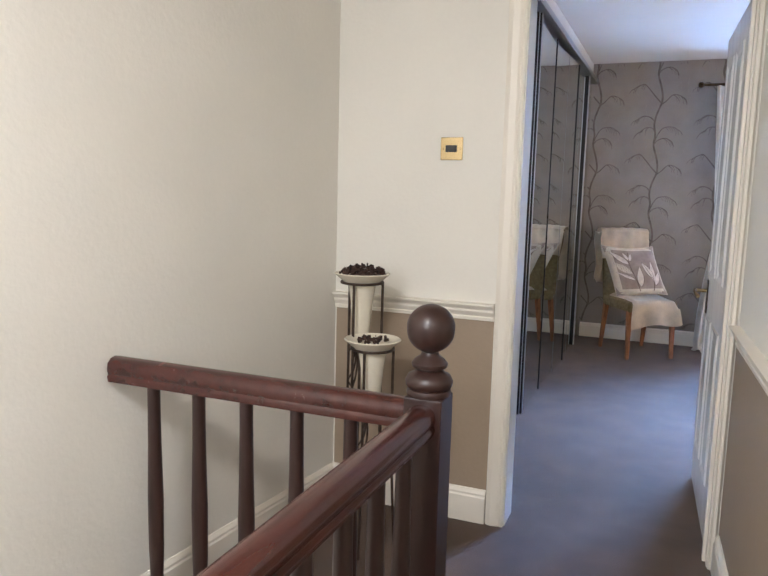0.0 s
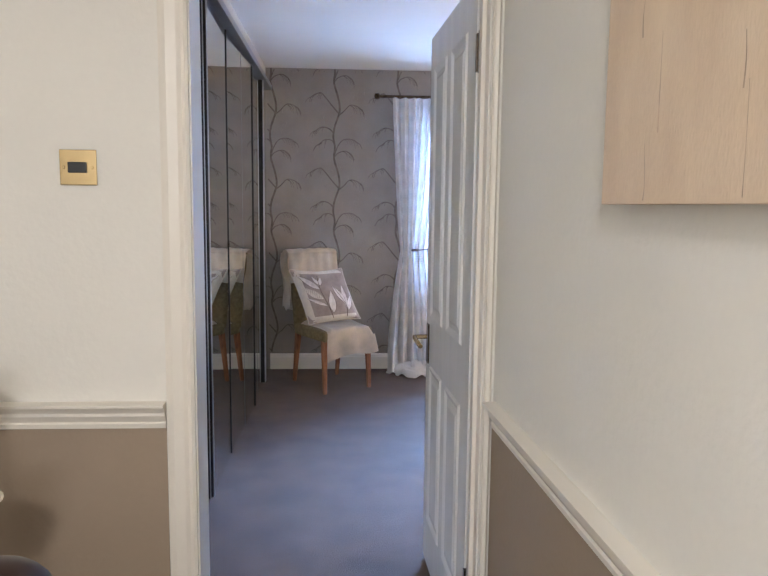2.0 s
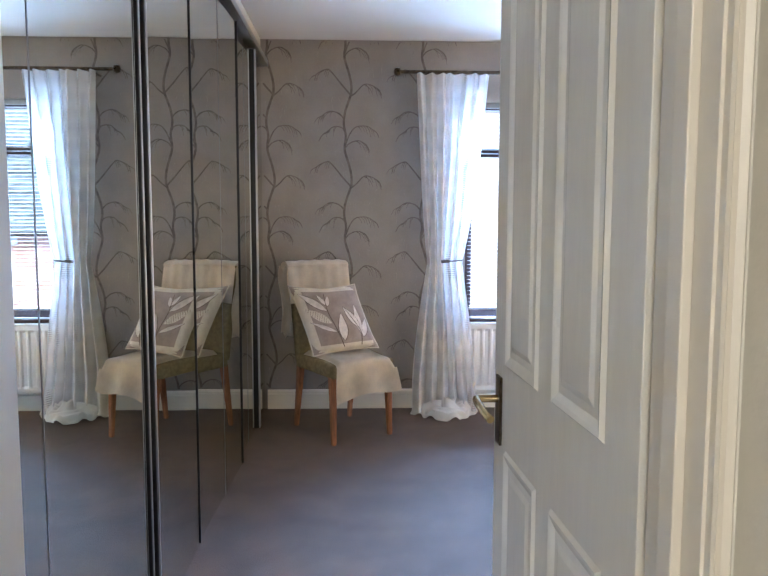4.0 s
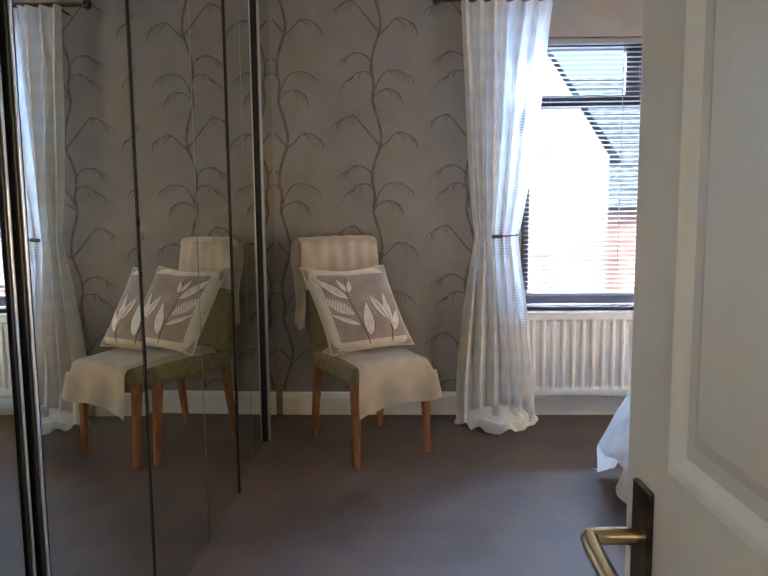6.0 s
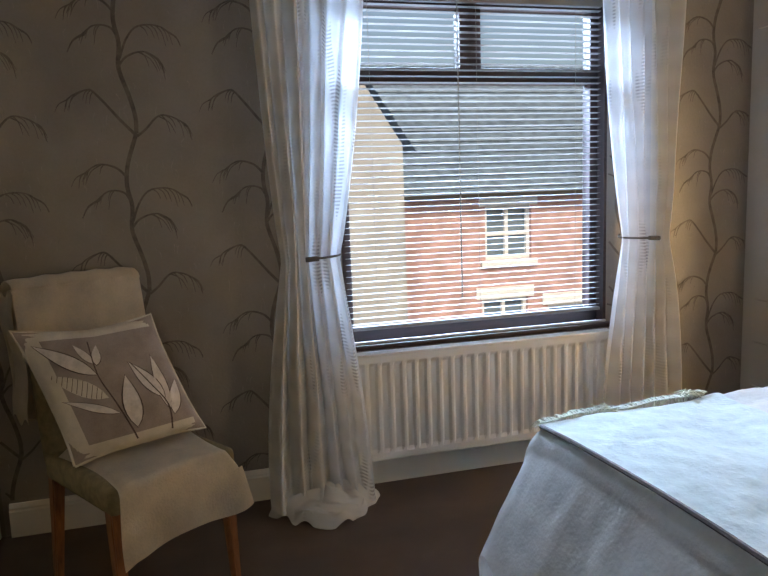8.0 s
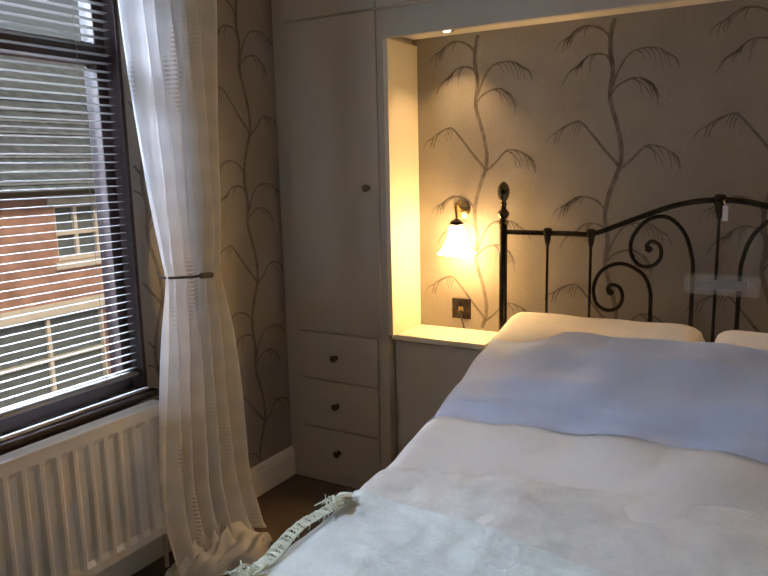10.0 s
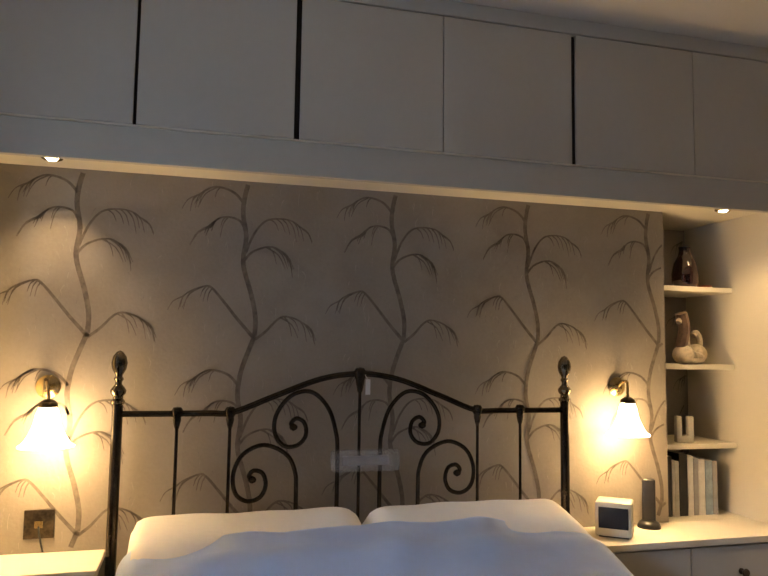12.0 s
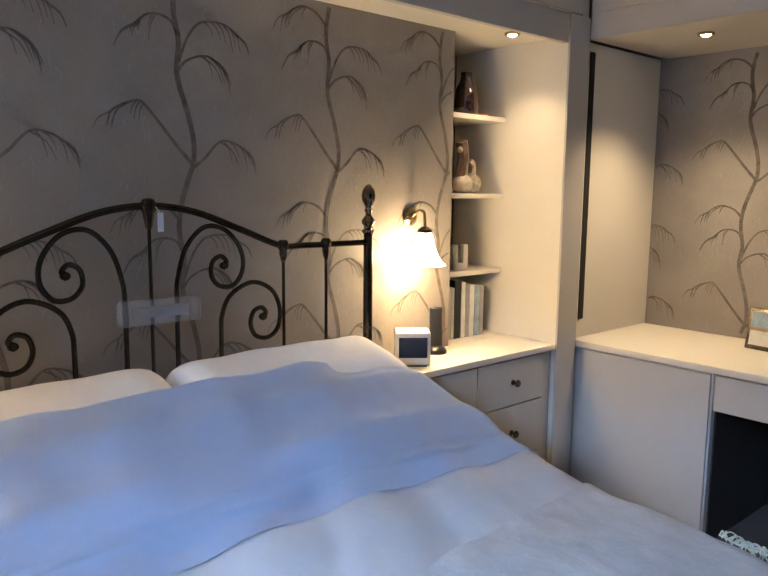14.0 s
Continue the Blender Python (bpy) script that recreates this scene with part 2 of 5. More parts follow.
def glow_mat(name, colour, strength):
    m = bpy.data.materials.new(name)
    m.use_nodes = True
    b = m.node_tree.nodes["Principled BSDF"]
    b.inputs["Base Color"].default_value = (0.9, 0.85, 0.75, 1)
    b.inputs["Emission Color"].default_value, b.inputs["Emission Strength"].default_value = (*colour, 1), strength
    return m


MIRROR, GLASS, FILM = mirror_mat(), glass_mat(), film_mat()
VOILE = voile_mat("white_voile", (0.93, 0.94, 0.96), 0.78, 0.62)
CURTAIN = voile_mat("cream_linen_curtain", (0.82, 0.80, 0.76), 0.99, 0.34)
SHADEGLOW = glow_mat("lit_frosted_glass", (1.0, 0.74, 0.42), 30.0)
SPOTGLOW = glow_mat("lit_spot_bulb", (1.0, 0.86, 0.62), 25.0)


# ---- geometry helpers ----
def part(name, bm, material, parent=None, label="", kind="", smooth=False, m=None, category="", group=""):
    me = bpy.data.meshes.new(name)
    bmesh.ops.recalc_face_normals(bm, faces=bm.faces[:])
    if smooth:
        for f in bm.faces:
            f.smooth = True
    bm.to_mesh(me)
    bm.free()
    mats = material if isinstance(material, (list, tuple)) else [material]
    for q in mats:
        me.materials.append(q)
    if smooth:
        me.set_sharp_from_angle(angle=radians(40))
    o = new(name, me)
    if parent is not None:
        o.parent = parent
    if m is not None:
        o.matrix_basis = m
    return tagged(o, label, category, group, kind)


def thing(name, label, category, m=None, group="", kind=""):
    o = new(name)
    o.empty_display_size = 0.1
    if m is not None:
        o.matrix_basis = m
    return tagged(o, label, category, group, kind)


def box(x0, x1, y0, y1, z0, z1, bev=0.0, bm=None, seg=2):
    own = bmesh.new()
    vs = [own.verts.new((x, y, z)) for x in (x0, x1) for y in (y0, y1) for z in (z0, z1)]
    for f in ((0, 1, 3, 2), (4, 6, 7, 5), (0, 4, 5, 1), (2, 3, 7, 6), (0, 2, 6, 4), (1, 5, 7, 3)):
        own.faces.new([vs[i] for i in f])
    if bev:
        bmesh.ops.bevel(own, geom=own.edges[:], offset=bev, segments=seg, affect="EDGES", profile=0.6)
    if bm is None:
        return own
    join(bm, own)
    return bm


def join(bm, own, m=None):
    if m is not None:
        own.transform(m)
    me = bpy.data.meshes.new("t")
    own.to_mesh(me)
    own.free()
    bm.from_mesh(me)
    bpy.data.meshes.remove(me)
    return bm


def lathe(profile, n=24, bm=None, m=None):
    own = bmesh.new()
    rings = []
    for r, z in profile:
        if r < 1e-5:
            rings.append([own.verts.new((0, 0, z))])
        else:
            rings.append([own.verts.new((r * math.cos(2 * math.pi * i / n), r * math.sin(2 * math.pi * i / n), z)) for i in range(n)])
    for a, b in zip(rings, rings[1:]):
        for i in range(n):
            j = (i + 1) % n
            q = [a[i % len(a)], a[j % len(a)], b[j % len(b)], b[i % len(b)]]
            q = list(dict.fromkeys(q))
            if len(q) > 2:
                own.faces.new(q)
    if bm is None:
        if m is not None:
            own.transform(m)
        return own
    return join(bm, own, m)


def smooth_line(pts, k=6):
    pts = [Vector(p) for p in pts]
    out = []
    for i in range(len(pts) - 1):
        p0, p1, p2, p3 = pts[max(i - 1, 0)], pts[i], pts[i + 1], pts[min(i + 2, len(pts) - 1)]
        for j in range(k):
            t = j / k
            out.append(0.5 * ((2 * p1) + (p2 - p0) * t + (2 * p0 - 5 * p1 + 4 * p2 - p3) * t * t + (3 * p1 - p0 - 3 * p2 + p3) * t ** 3))
    out.append(pts[-1])
    return out


def tube(pts, r, n=8, bm=None, k=6, taper=None):
    line = smooth_line(pts, k) if k > 1 else [Vector(p) for p in pts]
    own = bmesh.new()
    rings = []
    up = Vector((0, 0, 1))
    prev = None
    for i, p in enumerate(line):
        d = (line[min(i + 1, len(line) - 1)] - line[max(i - 1, 0)]).normalized()
        if prev is None:
            a = d.cross(up)
            if a.length < 0.1:
                a = d.cross(Vector((1, 0, 0)))
            a.normalize()
        else:
            a = (prev - d * prev.dot(d)).normalized()
        prev = a
        b = d.cross(a)
        rr = r if taper is None else r * (1 + (taper - 1) * i / (len(line) - 1))
        rings.append([own.verts.new(p + (a * math.cos(2 * math.pi * q / n) + b * math.sin(2 * math.pi * q / n)) * rr) for q in range(n)])
    for a, b in zip(rings, rings[1:]):
        for i in range(n):
            own.faces.new([a[i], a[(i + 1) % n], b[(i + 1) % n], b[i]])
    own.faces.new(rings[0][::-1])
    own.faces.new(rings[-1])
    if bm is None:
        return own
    return join(bm, own)


def grid(fn, nu, nv, bm=None):
    own = bmesh.new()
    vs = [[own.verts.new(fn(i / nu, j / nv)) for j in range(nv + 1)] for i in range(nu + 1)]
    for i in range(nu):
        for j in range(nv):
            own.faces.new([vs[i][j], vs[i + 1][j], vs[i + 1][j + 1], vs[i][j + 1]])
    if bm is None:
        return own
    return join(bm, own)


def extrude_profile(profile, p0, p1, side):
    """A moulding: a profile of (out, up) swept from p0 to p1; side is the way out of the wall."""
    own = bmesh.new()
    a, b, s = Vector(p0), Vector(p1), Vector(side)
    ra = [own.verts.new(a + s * o + Vector((0, 0, u))) for o, u in profile]
    rb = [own.verts.new(b + s * o + Vector((0, 0, u))) for o, u in profile]
    for i in range(len(profile)):
        j = (i + 1) % len(profile)
        own.faces.new([ra[i], ra[j], rb[j], rb[i]])
    own.faces.new(ra), own.faces.new(rb[::-1])
    return own


# ---- plan ----
FAR = 6.61       # window wall
HEAD = 3.23      # headboard wall
MIR = -0.455      # wardrobe mirrors
FRONT = 2.983    # front of the fitted cupboards
D0, D1 = 2.415, 2.545   # door wall
CEIL = 2.5
LX = 0.565       # landing wall beside the door
DL, DR = -0.203, 0.53    # door opening


def wall(name, x0, x1, y0, y1, z0, z1, material, label=""):
    return part(name, box(x0, x1, y0, y1, z0, z1), material, label=label, kind="structure")


# floors
part("floor", box(-1.3, 3.7, 1.18, FAR + 0.1, -0.2, 0.0), CARPET, label="brown pile carpet across bedroom and landing", kind="structure")
part("floor_landing", box(-0.21, LX + 0.30, -1.6, 1.18, -0.2, 0.0), CARPET, label="brown carpeted landing floor", kind="structure")
part("floor_hall_below", box(-1.6, LX + 0.1, -1.6, 1.3, -2.75, -2.65), CARPET, label="brown carpet in the hall below the stairs", kind="structure")
part("ceiling", box(-1.7, 3.8, -1.7, FAR + 0.25, CEIL, CEIL + 0.1), CEILING, label="plain off-white ceiling", kind="structure")

# window wall with opening
WX0, WX1, WZ0, WZ1 = 0.93, 2.19, 0.63, 2.10
wall("wall_window", -1.2, WX0, FAR, FAR + 0.14, 0, CEIL, PAPER, "taupe patterned wallpapered window wall")
wall("wall_window", WX1, 3.8, FAR, FAR + 0.14, 0, CEIL, PAPER, "taupe patterned wallpapered window wall")
wall("wall_window", WX0, WX1, FAR, FAR + 0.14, 0, WZ0, PAPER, "taupe wallpapered wall under the window")
wall("wall_window", WX0, WX1, FAR, FAR + 0.14, WZ1, CEIL, PAPER, "taupe wallpapered wall over the window")
# headboard wall
wall("wall_headboard", HEAD, HEAD + 0.45, 3.646, FAR, 0, CEIL, PAPER, "taupe branch-patterned wallpaper behind the bed")
wall("wall_headboard", HEAD + 0.35, HEAD + 0.45, 2.55, 3.646, 0, CEIL, PAPER, "taupe wallpaper at the back of the shelves")
# wardrobe back and door wall
wall("wall_wardrobe", -1.2, -1.1, D1, FAR, 0, CEIL, CREAM)
for mat_, y0, y1, nm in ((CREAM, D0, D0 + 0.06, "wall_landing_end"), (PAPER, D0 + 0.06, D1, "wall_door")):
    lab = "cream painted landing wall around the bedroom doorway" if mat_ is CREAM else "taupe branch-patterned wallpapered door wall"
    wall(nm, -1.6, DL - 0.02, y0, y1, 0, CEIL, mat_, lab)
    wall(nm, DR + 0.02, 3.8, y0, y1, 0, CEIL, mat_, lab)
    wall(nm, DL - 0.02, DR + 0.02, y0, y1, 2.03, CEIL, mat_, lab)
SLANT = Matrix.Translation((LX, D0, 0)) @ Matrix.Rotation(math.atan(0.045), 4, "Z") @ Matrix.Translation((-LX, -D0, 0))
part("wall_landing_side", box(LX, LX + 0.12, -1.75, D0, -2.75, CEIL), CREAM, label="cream painted landing wall with a tan dado", kind="structure", m=SLANT)
wall("wall_landing_back", -1.7, LX + 0.40, -1.7, -1.6, -2.75, CEIL, CREAM, "cream painted landing wall")
# stair wall, a few degrees off square
bm = bmesh.new()
A, B = Vector((-0.962, 2.415, 0)), Vector((-1.40, -1.6, 0))
vs = []
for p, off in ((A, 0), (B, 0), (B, -0.12), (A, -0.12)):
    vs.append([bm.verts.new((p.x + off, p.y, z)) for z in (-2.75, CEIL)])
for i in range(4):
    j = (i + 1) % 4
    bm.faces.new([vs[i][0], vs[j][0], vs[j][1], vs[i][1]])
bm.faces.new([v[0] for v in vs]), bm.faces.new([v[1] for v in vs])
part("wall_stair", bm, CREAM, label="cream painted stairwell wall", kind="structure")
wall("wall_below_landing", -1.4, LX + 0.1, 1.2, 1.3, -2.75, -0.2, CREAM, "cream wall under the landing edge")
wall("wall_below_stair", -0.2, -0.14, -1.6, 1.2, -2.75, -0.2, CREAM, "cream wall beside the stairwell below")
part("trim_landing_edge", box(-0.235, -0.208, -1.6, 1.2, -0.22, 0.012, 0.004), GLOSS, label="white gloss landing edge board", kind="structure")
part("trim_landing_edge", box(-1.2, -0.21, 1.155, 1.18, -0.22, 0.012, 0.004), GLOSS, label="white gloss landing edge board", kind="structure")

# tan dado paint, rails, skirtings
bm = box(-0.955, DL - 0.078, D0 - 0.003, D0, 0, 0.82)
part("wall_dado_paint", bm, TAN, label="tan painted dado on the landing", kind="structure")
part("wall_dado_paint", box(LX - 0.003, LX, -1.6, D0 - 0.003, 0, 0.82), TAN, label="tan painted dado on the landing", kind="structure", m=SLANT)
RAIL = [(0, 0), (0.010, 0), (0.012, 0.012), (0.008, 0.016), (0.012, 0.022), (0.020, 0.034), (0.020, 0.042), (0.026, 0.050), (0.036, 0.060), (0.036, 0.066), (0, 0.068)]
SKIRT = [(0, 0), (0.018, 0), (0.018, 0.105), (0.014, 0.112), (0.014, 0.120), (0.006, 0.135), (0, 0.137)]
part("trim_dado_rail", extrude_profile(RAIL, (-0.96, D0, 0.82), (DL - 0.078, D0, 0.82), (0, -1, 0)), GLOSS, label="moulded white dado rail", kind="structure")
part("trim_dado_rail", extrude_profile(RAIL, (LX, -1.6, 0.82), (LX, D0 - 0.022, 0.82), (-1, 0, 0)), GLOSS, label="moulded white dado rail", kind="structure", m=SLANT)
part("baseboard", extrude_profile(SKIRT, (-0.96, D0 - 0.003, 0), (DL - 0.078, D0 - 0.003, 0), (0, -1, 0)), GLOSS, label="white gloss skirting board", kind="structure")
part("baseboard", extrude_profile(SKIRT, (LX - 0.003, -1.6, 0), (LX - 0.003, D0 - 0.022, 0), (-1, 0, 0)), GLOSS, label="white gloss skirting board", kind="structure", m=SLANT)
part("baseboard", extrude_profile(SKIRT, (-0.965, 2.41, 0), (-1.09, 1.26, 0), (0.994, -0.108, 0)), GLOSS, label="white gloss skirting board beside the stairs", kind="structure")
S2 = [(o, u * 0.97) for o, u in SKIRT]
part("baseboard", extrude_profile(S2, (MIR + 0.02, FAR, 0), (FRONT, FAR, 0), (0, -1, 0)), GLOSS, label="cream gloss skirting under the window", kind="structure")
part("baseboard", extrude_profile(S2, (1.2, D1, 0), (0.60, D1, 0), (0, 1, 0)), GLOSS, label="cream gloss skirting by the door", kind="structure")

# door lining and architrave
door_1 = thing("door_1", "white gloss moulded four-panel door standing open into the bedroom", "door", pose(DR - 0.004, D1 + 0.02, 0, 0, 0, 92.5), kind="structure")
for x0, x1, lab in ((DL - 0.02, DL, 0), (DR, DR + 0.02, 1)):
    part("door_lining", box(x0, x1, D0, D1, 0, 2.03, 0.001), GLOSS, label="white gloss door lining", kind="structure")
part("door_lining", box(DL - 0.02, DR + 0.02, D0, D1, 2.03, 2.05), GLOSS, label="white gloss door lining", kind="structure")
part("door_stop", box(DR - 0.012, DR, D0 + 0.04, D0 + 0.075, 0, 2.03, 0.002), GLOSS, kind="structure")
ARCH = [(0, 0), (0.012, 0), (0.016, 0.008), (0.012, 0.016), (0.017, 0.026), (0.020, 0.050), (0.016, 0.060), (0.012, 0.068), (0, 0.070)]


def architrave(x, sgn, y, out, w=1.0):
    bm = bmesh.new()
    ring = [[bm.verts.new((x + sgn * u * w, y + out * o, z)) for o, u in ARCH] for z in (0, 2.07)]
    n = len(ARCH)
    for i in range(n):
        bm.faces.new([ring[0][i], ring[0][(i + 1) % n], ring[1][(i + 1) % n], ring[1][i]])
    bm.faces.new(ring[0]), bm.faces.new(ring[1][::-1])
    part("trim_architrave", bm, GLOSS, label="moulded white gloss architrave", kind="structure")


architrave(DL - 0.004, -1, D0, -1, 1.03)
architrave(DR + 0.004, 1, D0, -1, 0.32)
architrave(DL - 0.004, -1, D1, 1)
architrave(DR + 0.004, 1, D1, 1)
part("trim_architrave", box(DL - 0.076, LX - 0.001, D0 - 0.018, D0, 2.034, 2.10, 0.004), GLOSS, label="moulded white gloss architrave", kind="structure")

# the door leaf
def door_leaf(parent):
    W_, H_, T_ = 0.735, 2.0, 0.038
    own = box(0, W_, -T_, 0, 0.012, H_, 0.002)
    leaf = part("door_leaf", own, DOOR, parent)
    cols = ((0.105, 0.325), (0.41, 0.63))
    rows = ((0.20, 0.80), (0.98, 1.88))
    for face, s in ((0.0, 1), (-T_, -1)):
        for a, b in cols:
            for z0, z1 in rows:
                bm = bmesh.new()
                steps = ((0.0, 0.0005), (0.006, 0.007), (0.014, 0.005), (0.026, -0.004 + 0.0046), (0.040, 0.0012), (0.052, 0.005))
                rings = []
                for ins, h in steps:
                    rings.append([bm.verts.new((px, face + s * h, pz)) for px, pz in ((a + ins, z0 + ins), (b - ins, z0 + ins), (b - ins, z1 - ins), (a + ins, z1 - ins))])
                for r0, r1 in zip(rings, rings[1:]):
                    for i in range(4):
                        bm.faces.new([r0[i], r0[(i + 1) % 4], r1[(i + 1) % 4], r1[i]])
                bm.faces.new(rings[-1])
                part("door_panel", bm, DOOR, leaf)
    for s, face in ((1, 0.0), (-1, -T_)):
        h = part("door_handle", box(0.665, 0.705, min(face, face + s * 0.006), max(face, face + s * 0.006), 0.80, 0.95, 0.002), BRONZE, parent, "antique brass lever handle on a long plate")
        bm = tube([(0.685, face + s * 0.005, 0.90), (0.685, face + s * 0.045, 0.90), (0.672, face + s * 0.055, 0.90), (0.60, face + s * 0.055, 0.893), (0.57, face + s * 0.048, 0.885)], 0.0085, 10)
        part("lever", bm, BRASS, h, smooth=True)
    for z in (0.24, 1.75):
        part("hinge", box(-0.012, 0.004, -0.036, 0.003, z, z + 0.10, 0.001), BRONZE, parent, "dark bronze butt hinge")


door_leaf(door_1)
for z in (0.235, 1.745):
    part("hinge_leaf", box(DR - 0.003, DR, D1 - 0.036, D1 + 0.004, z, z + 0.11), BRONZE, label="dark bronze hinge plate on the door lining", category="hinge")

# sliding mirror wardrobe
ward = thing("mirror_wardrobe", "fitted wardrobe with full-height tinted mirror sliding doors", "wardrobe", pose(0, 0, 0))
# each door: its panels' ends, the face's x at the first end, and how far it leans out along its length
for ys, xf, lean in (((D1 + 0.03, 3.18, 3.872), MIR, 0.0), ((3.925, 4.505), -0.438, -0.013), ((4.512, 5.03, 5.46), -0.452, 0.025), ((5.468, 5.84, 6.115), -0.463, 0.026), ((6.165, FAR - 0.012), MIR, 0.0)):
    turn = pose(xf, ys[0], 0, 0, 0, -math.degrees(math.atan(lean)))
    yy = [y - ys[0] for y in ys]
    dr = part("wardrobe_door", box(-0.022, -0.007, 0, yy[-1], 0.004, 2.30), BACKING_SHADE, ward, "tinted mirror door", m=turn)
    for y in yy[1:-1]:
        part("joint", box(-0.0065, 0.001, y - 0.0022, y + 0.0022, 0.004, 2.295), ALU, dr)
    for a, b in zip(yy, yy[1:]):
        part("mirror_panel", box(-0.006, 0, a + 0.0045, b - 0.0045, 0.004, 2.295), MIRROR, dr)
for xs, yc, w in ((MIR, 3.886, 0.4), (-0.446, 3.912, 0.6), (MIR + 0.010, 6.126, 1.0), (MIR + 0.010, 6.152, 1.0)):
    st = part("stile", box(xs - 0.022, xs + 0.014 * w, yc - 0.011, yc + 0.011, 0.004, 2.32, 0.003), BLACK, ward, "black door stile with an aluminium lip")
    part("stile_lip", box(xs + 0.014 * w + 0.0005, xs + 0.022 * w, yc - 0.005, yc + 0.005, 0.004, 2.32, 0.002), CHROME, st)
part("seam_strip", box(-0.447, -0.441, 4.5055, 4.5115, 0.004, 2.30, 0.001), BLACK, ward, "black rubber strip between two mirror doors")
part("seam_strip", box(-0.447, -0.422, 5.4615, 5.4665, 0.004, 2.30, 0.001), BLACK, ward, "black rubber strip between two mirror doors")
part("track", box(MIR - 0.08, MIR - 0.008, D1 + 0.005, FAR - 0.03, 0.0005, 0.003), ALU, ward, "floor track")
part("track", box(MIR - 0.08, MIR + 0.05, D1 + 0.005, FAR - 0.01, 2.32, 2.36, 0.003), ALU, ward)
part("fascia", box(MIR - 0.06, MIR + 0.0, D1 + 0.005, FAR - 0.005, 2.36, CEIL - 0.001), CABINET, ward)

# ---- wallpaper print ----
TRUNK = [(0, 0), (0.001, 0.061), (-0.015, 0.137), (-0.039, 0.214), (-0.045, 0.26), (-0.037, 0.332), (-0.049, 0.402), (-0.048, 0.45), (-0.036, 0.51), (0, 0.61)]
BRANCH = [
    ([(0, -0.01), (-0.055, 0.051), (-0.103, 0.110), (-0.142, 0.154), (-0.164, 0.161), (-0.212, 0.143), (-0.242, 0.120)], 0.0060),
    ([(0.002, -0.012), (0.037, 0.016), (0.073, 0.055), (0.103, 0.067), (0.151, 0.053), (0.191, 0.020)], 0.0050),
    ([(-0.041, 0.252), (-0.016, 0.281), (0.029, 0.300), (0.068, 0.297), (0.106, 0.262)], 0.0045),
    ([(-0.038, 0.276), (-0.012, 0.342), (0.024, 0.388), (0.071, 0.400), (0.119, 0.393), (0.157, 0.365)], 0.0045),
    ([(-0.042, 0.355), (-0.060, 0.385), (-0.098, 0.396), (-0.134, 0.386), (-0.155, 0.355)], 0.0045),
    ([(-0.048, 0.445), (-0.080, 0.479), (-0.126, 0.495), (-0.163, 0.489), (-0.216, 0.450)], 0.0050),
]


def ribbon(bm, pts, w0, w1, clip, place, k=4):
    line = smooth_line([(p[0], p[1], 0) for p in pts], k)
    prev = None
    n = len(line) - 1
    for i, p in enumerate(line):
        d = line[min(i + 1, n)] - line[max(i - 1, 0)]
        if d.length < 1e-6:
            continue
        q = Vector((-d.y, d.x, 0)).normalized() * (w0 + (w1 - w0) * i / n)
        a, b = p + q, p - q
        ok = all(clip[0] <= c.x <= clip[1] and clip[2] <= c.y <= clip[3] for c in (a, b))
        cur = (bm.verts.new(place(a.x, a.y)), bm.verts.new(place(b.x, b.y))) if ok else None
        if prev and cur:
            bm.faces.new([prev[0], prev[1], cur[1], cur[0]])
        prev = cur


def wallpaper_print(place, place2, clip, u0, v0):
    """Stems and drooping twigs, repeated every roll width and drop."""
    rng = random.Random(4)
    bm, pale = bmesh.new(), bmesh.new()
    twigs = []
    for pts, w in BRANCH:
        line = smooth_line([(p[0], p[1], 0) for p in pts], 5)
        side = 1 if pts[-1][0] > pts[0][0] else -1
        for f in (0.50, 0.58, 0.66, 0.73, 0.80, 0.87, 0.93, 0.99):
            p = line[int(f * (len(line) - 1))]
            ln = rng.uniform(0.035, 0.075)
            dx = side * ln * rng.uniform(0.25, 0.95)
            twigs.append([(p.x, p.y), (p.x + dx * 0.7, p.y - ln * 0.35), (p.x + dx * 1.1, p.y - ln)])
    for i in range(int((clip[0] - u0) // 0.52) - 1, int((clip[1] - u0) // 0.52) + 2):
        for j in range(int((clip[2] - v0) // 0.61) - 1, int((clip[3] - v0) // 0.61) + 2):
            a, b = u0 + i * 0.52, v0 + j * 0.61
            sh = lambda pts: [(p[0] + a, p[1] + b) for p in pts]
            ribbon(bm, sh(TRUNK), 0.0078, 0.0078, clip, place)
            for pts, w in BRANCH:
                ribbon(bm, sh(pts), w, 0.0018, clip, place)
            for pts in twigs:
                ribbon(bm, sh(pts), 0.0026, 0.0008, clip, place, 3)
            for _ in range(70):
                x, y = a + rng.uniform(-0.22, 0.22), b + rng.uniform(0, 0.6)
                ln, dx = rng.uniform(0.02, 0.05), rng.uniform(-0.012, 0.012)
                ribbon(pale, [(x, y), (x + dx, y - ln * 0.5), (x + dx * 0.6, y - ln)], 0.0016, 0.0006, clip, place2, 2)
    part("wall_print_stems", bm, PRINT, label="dark printed willow stems on the wallpaper", kind="structure")
    part("wall_print_leaves", pale, PRINT_PALE, label="pale printed leaves on the wallpaper", kind="structure")


